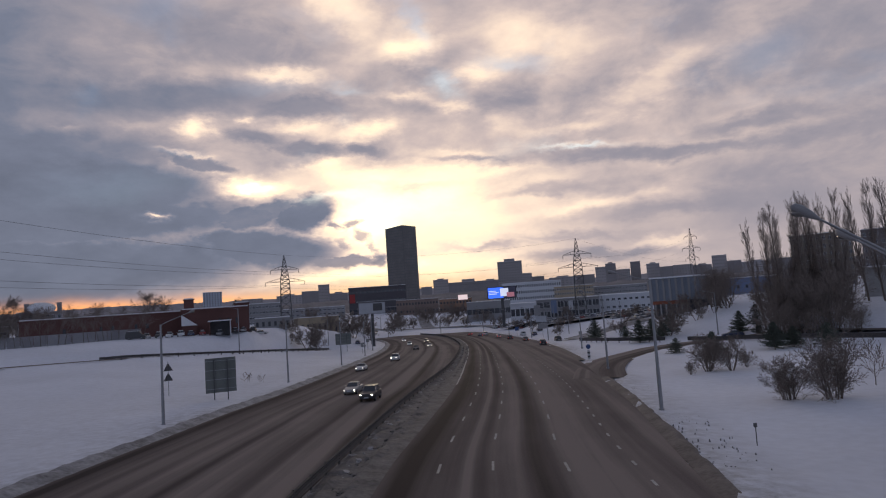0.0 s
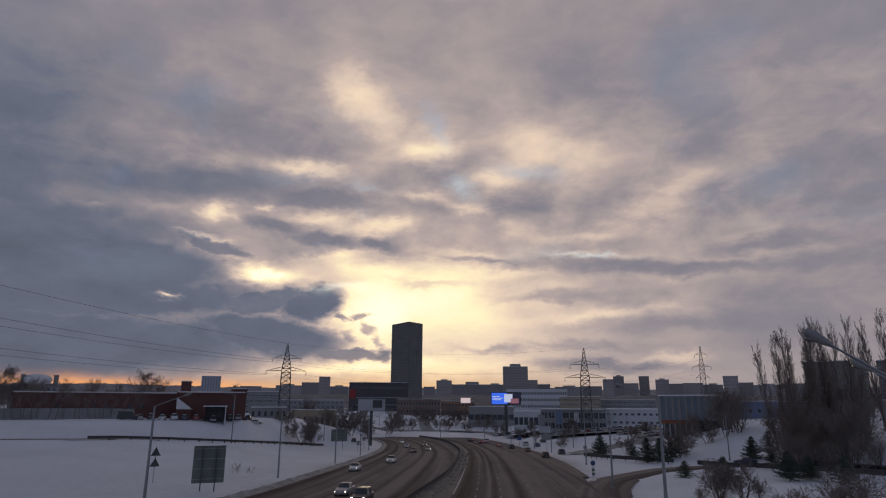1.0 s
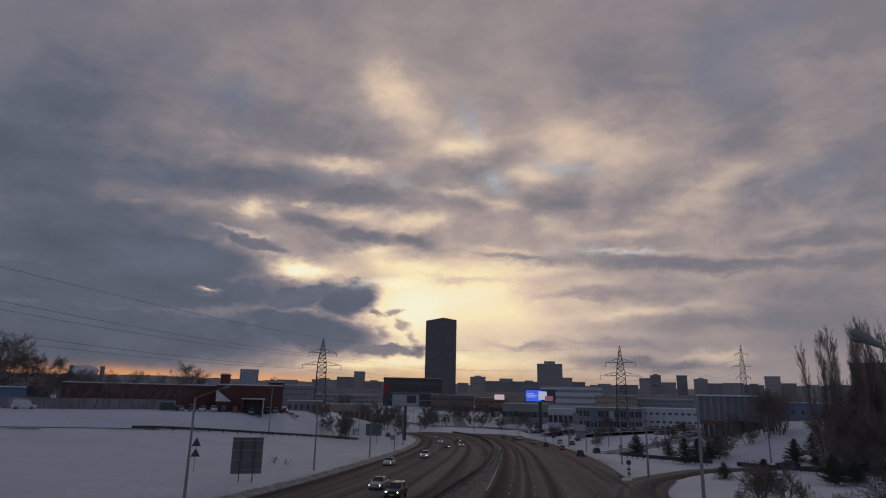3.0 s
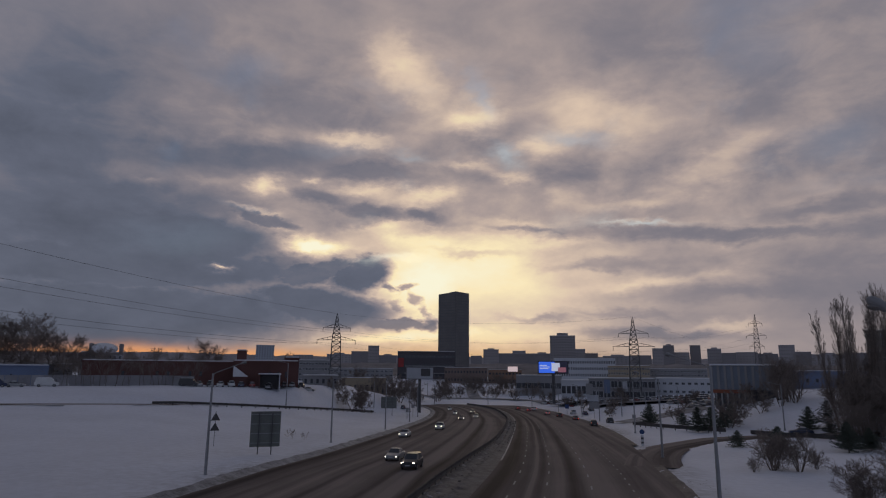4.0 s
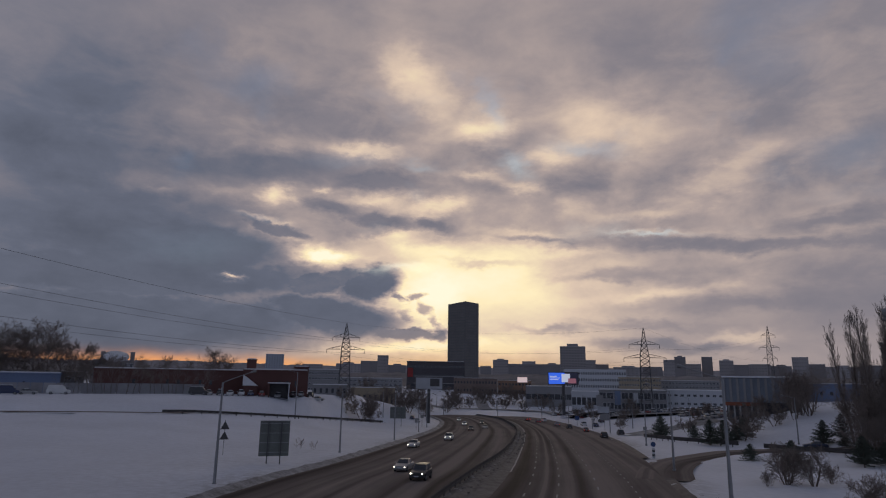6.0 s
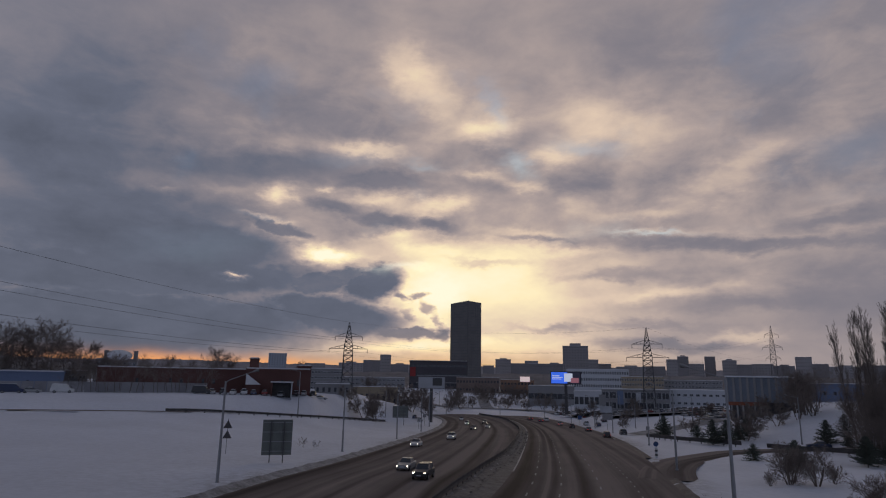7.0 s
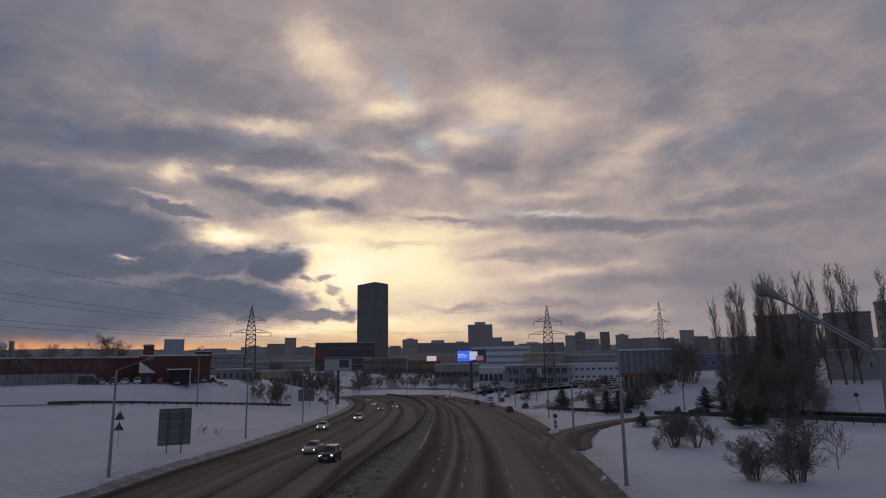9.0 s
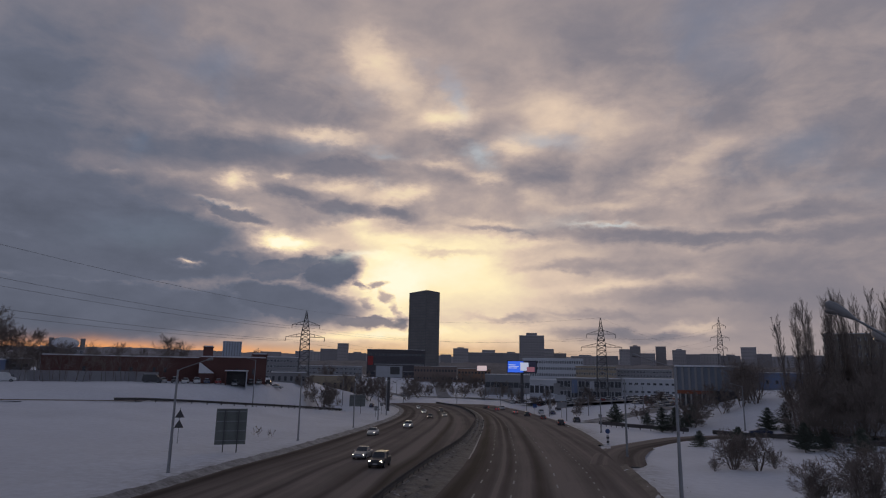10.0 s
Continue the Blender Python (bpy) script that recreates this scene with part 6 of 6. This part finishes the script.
# ---- vehicles ----
PAINTS = {
    "white": mat("paint_white", (0.60, 0.61, 0.62), 0.35, spread=0.12, scale=0.8, fine=5),
    "silver": mat("paint_silver", (0.34, 0.35, 0.36), 0.35, 0.3, spread=0.15, scale=0.8, fine=5),
    "dark grey": mat("paint_dark", (0.055, 0.055, 0.06), 0.35, spread=0.25, scale=0.8, fine=5),
    "dark red": mat("paint_red", (0.22, 0.03, 0.03), 0.35, spread=0.2, scale=0.8, fine=5),
    "dark blue": mat("paint_blue", (0.03, 0.045, 0.10), 0.35, spread=0.2, scale=0.8, fine=5),
}
RUBBER = mat("rubber", (0.025, 0.025, 0.026), 0.9, spread=0.3, scale=3, fine=20)
HEAD = lit("headlight_on", (1.0, 0.90, 0.72), 6.0)
HEAD_OFF = mat("headlight_off", (0.4, 0.42, 0.45), 0.2)
TAIL = lit("tail_light_on", (0.9, 0.05, 0.03), 1.2)
TAIL_OFF = mat("tail_light_off", (0.25, 0.02, 0.02), 0.3)


def loft(bm, sections):
    """Skins a row of equal closed sections."""
    rows = [[bm.verts.new(p) for p in s] for s in sections]
    n = len(rows[0])
    for r, s in zip(rows, rows[1:]):
        for k in range(n):
            bm.faces.new((r[k], s[k], s[(k + 1) % n], r[(k + 1) % n]))
    bm.faces.new(rows[0]), bm.faces.new(rows[-1][::-1])


def body_section(y, hw, zb, zt):
    half = ((hw * 0.90, zb), (hw * 0.98, zb + 0.12), (hw, (zb + zt) * 0.5), (hw * 0.97, zt - 0.12), (hw * 0.86, zt))
    return [(x, y, z) for x, z in half] + [(-x, y, z) for x, z in reversed(half)]


SHAPES = {
    # stations of the lower body (y, half width, underside, top), then of the cabin (y, half width below, half width above, top)
    "sedan": (4.45, 1.45, ((-2.22, 0.66, 0.35, 0.62), (-2.1, 0.80, 0.22, 0.72), (-1.3, 0.86, 0.2, 0.86), (-0.7, 0.88, 0.2, 0.95), (1.3, 0.88, 0.2, 0.98), (1.9, 0.85, 0.22, 0.98), (2.18, 0.76, 0.3, 0.88), (2.22, 0.70, 0.36, 0.75)),
              ((-0.85, 0.76, 0.74, 0.93), (-0.15, 0.80, 0.60, 1.40), (0.35, 0.80, 0.60, 1.45), (0.95, 0.80, 0.58, 1.41), (1.65, 0.74, 0.68, 0.98)), 1.38),
    "suv": (4.5, 1.72, ((-2.22, 0.70, 0.42, 0.78), (-2.1, 0.84, 0.30, 0.92), (-1.2, 0.91, 0.28, 1.04), (-0.8, 0.92, 0.28, 1.10), (1.6, 0.92, 0.28, 1.12), (2.12, 0.88, 0.3, 1.12), (2.22, 0.80, 0.42, 1.0)),
            ((-0.95, 0.80, 0.78, 1.08), (-0.3, 0.84, 0.66, 1.62), (0.4, 0.84, 0.66, 1.70), (1.6, 0.84, 0.64, 1.66), (2.1, 0.80, 0.70, 1.12)), 1.38),
    "van": (5.4, 2.3, ((-2.7, 0.78, 0.45, 0.95), (-2.55, 0.93, 0.32, 1.05), (-1.9, 0.98, 0.3, 1.2), (-1.6, 0.99, 0.3, 1.25), (2.5, 0.99, 0.32, 1.25), (2.7, 0.96, 0.4, 1.2)),
            ((-1.85, 0.88, 0.86, 1.22), (-1.15, 0.95, 0.84, 2.1), (-0.5, 0.96, 0.88, 2.3), (2.4, 0.96, 0.88, 2.3), (2.62, 0.95, 0.86, 1.3)), 1.75),
}


def car(shape, colour, lights, label, category="car"):
    """A car at the origin with its nose towards -y."""
    length, top, low, cabin, axle = SHAPES[shape]
    root = thing("car" if shape != "van" else "van", Matrix.Identity(4), label, category)
    bm = bmesh.new()
    loft(bm, [body_section(*s) for s in low])
    body = part("body", bm, PAINTS[colour], root)
    bm = bmesh.new()
    belt = {"sedan": 0.9, "suv": 1.03, "van": 1.18}[shape]
    secs = []
    for y, a, b, z in cabin:
        z = max(z, belt + 0.02)
        secs.append([(a, y, belt - 0.03), (b, y, z - 0.05), (b * 0.9, y, z), (-b * 0.9, y, z), (-b, y, z - 0.05), (-a, y, belt - 0.03)])
    loft(bm, secs)
    part("glasshouse", bm, PAINTS[colour] if shape == "van" else PANE, root, "" if shape == "van" else "dark window glass")
    bm = bmesh.new()
    mid = cabin[1:-1]
    box_z = 0.012
    rows = []
    for y, a, b, z in mid:
        rows.append([(b * 1.03, y, z - 0.1), (b * 1.02, y, z - 0.03), (b * 0.88, y, z + box_z), (-b * 0.88, y, z + box_z), (-b * 1.02, y, z - 0.03), (-b * 1.03, y, z - 0.1)])
    loft(bm, rows)
    part("roof", bm, PAINTS[colour], root)
    bm = bmesh.new()
    y0, a0, b0, z0 = cabin[0]
    y1, a1, b1, z1 = cabin[1]
    if shape == "van":
        dy = -0.03
        v = [bm.verts.new(p) for p in ((-a0 * 0.9, y0 + dy, z0 + 0.1), (a0 * 0.9, y0 + dy, z0 + 0.1), (b1 * 0.85, y1 + dy - 0.12, z1 - 0.25), (-b1 * 0.85, y1 + dy - 0.12, z1 - 0.25))]
        bm.faces.new(v)
        bmesh.ops.solidify(bm, geom=bm.faces[:], thickness=0.02)
        part("windscreen", bm, PANE, root)
    else:
        for s in (-1, 1):
            for ya, yb, xa, xb, za, zb in ((cabin[2][0] + 0.1, cabin[2][0] + 0.17, cabin[2][1], cabin[2][2], belt, cabin[2][3] - 0.06),):
                tube(bm, [(s * (xa + 0.01), ya, za), (s * (xb + 0.015), yb, zb)], 0.04, 4)
        part("door_pillar", bm, PAINTS[colour], root)
    wheel = None
    for y in (-axle, axle * 0.96):
        for s in (-1, 1):
            r = 0.33 if shape == "sedan" else 0.37
            m = pose(s * (low[3][1] - 0.11), y, r)
            if wheel is None:
                bm = bmesh.new()
                tube(bm, [(-0.11, 0, 0), (-0.09, 0, 0), (0.09, 0, 0), (0.11, 0, 0)], [r * 0.9, r, r, r * 0.9], 14)
                tyre = part("wheel", bm, RUBBER, root)
                tyre.matrix_basis = m
                bm = bmesh.new()
                tube(bm, [(-0.125, 0, 0), (0.125, 0, 0)], r * 0.6, 10)
                wheel = (tyre, part("rim", bm, STEEL, tyre))
            else:
                o = same(wheel[0], root, m)
                same(wheel[1], o, Matrix.Identity(4))
    front, rear = low[1], low[-2]
    zf, zr = front[3] - 0.14, rear[3] - 0.18
    for s in (-1, 1):
        bm = bmesh.new()
        box(bm, s * front[1] * 0.72 - 0.15, s * front[1] * 0.72 + 0.15, front[0] - 0.10, front[0] + 0.15, zf - 0.09, zf + 0.07, bevel=0.03)
        part("headlight", bm, HEAD if lights else HEAD_OFF, root)
        bm = bmesh.new()
        box(bm, s * rear[1] * 0.82 - 0.12, s * rear[1] * 0.82 + 0.12, rear[0] - 0.1, rear[0] + 0.07, zr - 0.1, zr + 0.1, bevel=0.03)
        part("tail_light", bm, TAIL if lights else TAIL_OFF, root)
        bm = bmesh.new()
        box(bm, s * 0.98 - 0.1, s * 0.98 + 0.1, cabin[0][0] + 0.25, cabin[0][0] + 0.37, belt + 0.02, belt + 0.16, bevel=0.03)
        part("mirror", bm, PAINTS[colour], root)
    for y, zz in ((low[0][0] - 0.02, 0.45), (low[-1][0] + 0.02, 0.55)):
        bm = bmesh.new()
        box(bm, -0.26, 0.26, y - 0.015, y + 0.015, zz, zz + 0.11)
        part("number_plate", bm, WHITE_PANEL, root, "blank pale plate")
    bm = bmesh.new()
    box(bm, -front[1] * 0.5, front[1] * 0.5, front[0] - 0.115, front[0] + 0.05, zf - 0.22, zf + 0.02)
    part("grille", bm, RUBBER, root)
    if not lights:
        bm = bmesh.new()
        ys = [c[0] for c in mid]
        box(bm, -0.55, 0.55, ys[0] + 0.1, ys[-1] - 0.1, max(c[3] for c in mid) + 0.014, max(c[3] for c in mid) + 0.10, bevel=0.04)
        part("snow_cover", bm, ROOF_SNOW, root, "layer of snow on the roof")
    return root


def stand(ob, x, y, turn, fresh, z=None, slope=True):
    m = pose(x, y, (land(x, y) if z is None else z) + 0.01, math.degrees(math.atan(-SLOPE)) if slope and abs(x) < 30 and y < 235 else 0, 0, turn)
    if fresh:
        ob.matrix_basis = m
        return ob
    return copy_thing(ob, m)


def heading(y):
    """Degrees that the highway turns from straight ahead."""
    return -math.degrees(math.atan2(curve_along(BARRIER, y + 2) - curve_along(BARRIER, y - 2), 4))


kinds = {}


def traffic(shape, colour, x, y, away, lane_turn=None, lights=True):
    key = (shape, colour, lights)
    label = "%s %s driving on the highway with its lamps lit" % (colour, {"sedan": "saloon car", "suv": "off-road car", "van": "delivery van"}[shape]) if lights else \
        "%s %s parked in the snow" % (colour, {"sedan": "saloon car", "suv": "off-road car", "van": "delivery van"}[shape])
    fresh = key not in kinds
    if fresh:
        kinds[key] = car(shape, colour, lights, label, "van" if shape == "van" else "car")
        if not lights:
            tagged(kinds[key], group="parked cars")
    turn = (heading(y) if lane_turn is None else lane_turn) + (180 if away else 0)
    return stand(kinds[key], x, y, turn, fresh)


# oncoming carriageway
for shape, colour, x, y in (("suv", "white", -12.3, 150), ("sedan", "white", -17.0, 124), ("sedan", "silver", -12.5, 82.3), ("suv", "dark grey", -9.2, 73.6),
                            ("sedan", "dark grey", -9.8, 206), ("sedan", "silver", -5.6, 222), ("sedan", "white", -14.5, 250), ("suv", "dark grey", -8, 262), ("sedan", "white", -19, 285)):
    traffic(shape, colour, x, y, False)
# carriageway leading away
for shape, colour, x, y in (("sedan", "dark grey", 28.0, 217), ("sedan", "silver", 22.4, 262), ("suv", "dark grey", 25.0, 240), ("sedan", "dark blue", 16, 285), ("suv", "white", 19.0, 292), ("sedan", "dark grey", 12, 300), ("suv", "dark grey", 27.8, 178)):
    traffic(shape, colour, x, y, True)
# side roads
traffic("sedan", "silver", 97, 99, False, 45, False)
traffic("sedan", "white", 72.5, 127, False, 40, False)
traffic("sedan", "dark blue", 63, 136, True, 75, False)

# parked on the left-hand terrace and in the lots on the right
rnd = random.Random(21)
pool = [("sedan", "dark grey"), ("sedan", "silver"), ("suv", "dark grey"), ("sedan", "white"), ("suv", "white"), ("sedan", "dark blue"), ("sedan", "dark red"), ("suv", "silver")]
for k, b in enumerate((-26.4, -25.6, -24.7, -23.9, -23.0, -22.2, -21.3, -19.9, -18.6, -17.9, -17.1, -16.4)):
    x, y = at_bearing(b, along(((-27, 197), (-20.5, 198), (-17.2, 208), (-15.2, 233)), b) + rnd.random() * 1.5)
    s, c = pool[k % 8] if k else ("van", "dark grey")
    traffic(s, c, x, y, rnd.random() < 0.5, -b + rnd.choice((0, 0, 75)) + rnd.uniform(-8, 8), False)
x, y = at_bearing(-36.6, 194)
traffic("van", "white", x, y, False, 120, False)
x, y = at_bearing(-39.9, 192)
traffic("van", "dark blue", x, y, False, 125, False)
x, y = at_bearing(-38.6, 193)
traffic("sedan", "silver", x, y, False, 120, False)
for r, b0, b1, n in ((262, 15.2, 19.4, 9), (276, 14.6, 19.0, 10), (290, 9.2, 18.6, 20), (245, 17.2, 19.6, 4), (318, 6.6, 8.4, 6), (345, 4.6, 7.4, 8)):
    for k in range(n):
        b = b0 + (b1 - b0) * (k + 0.25 * rnd.random()) / n
        x, y = at_bearing(b, r + rnd.random())
        s, c = rnd.choice(pool)
        traffic(s, c, x, y, rnd.random() < 0.5, -b + rnd.uniform(-6, 6) + 20, False)
for x, y in ((-33, 250), (-36, 256), (33, 262), (36, 250), (40, 262), (35.5, 196)):
    s, c = rnd.choice(pool)
    traffic(s, c, x, y, True, heading(min(y, 300)), False)
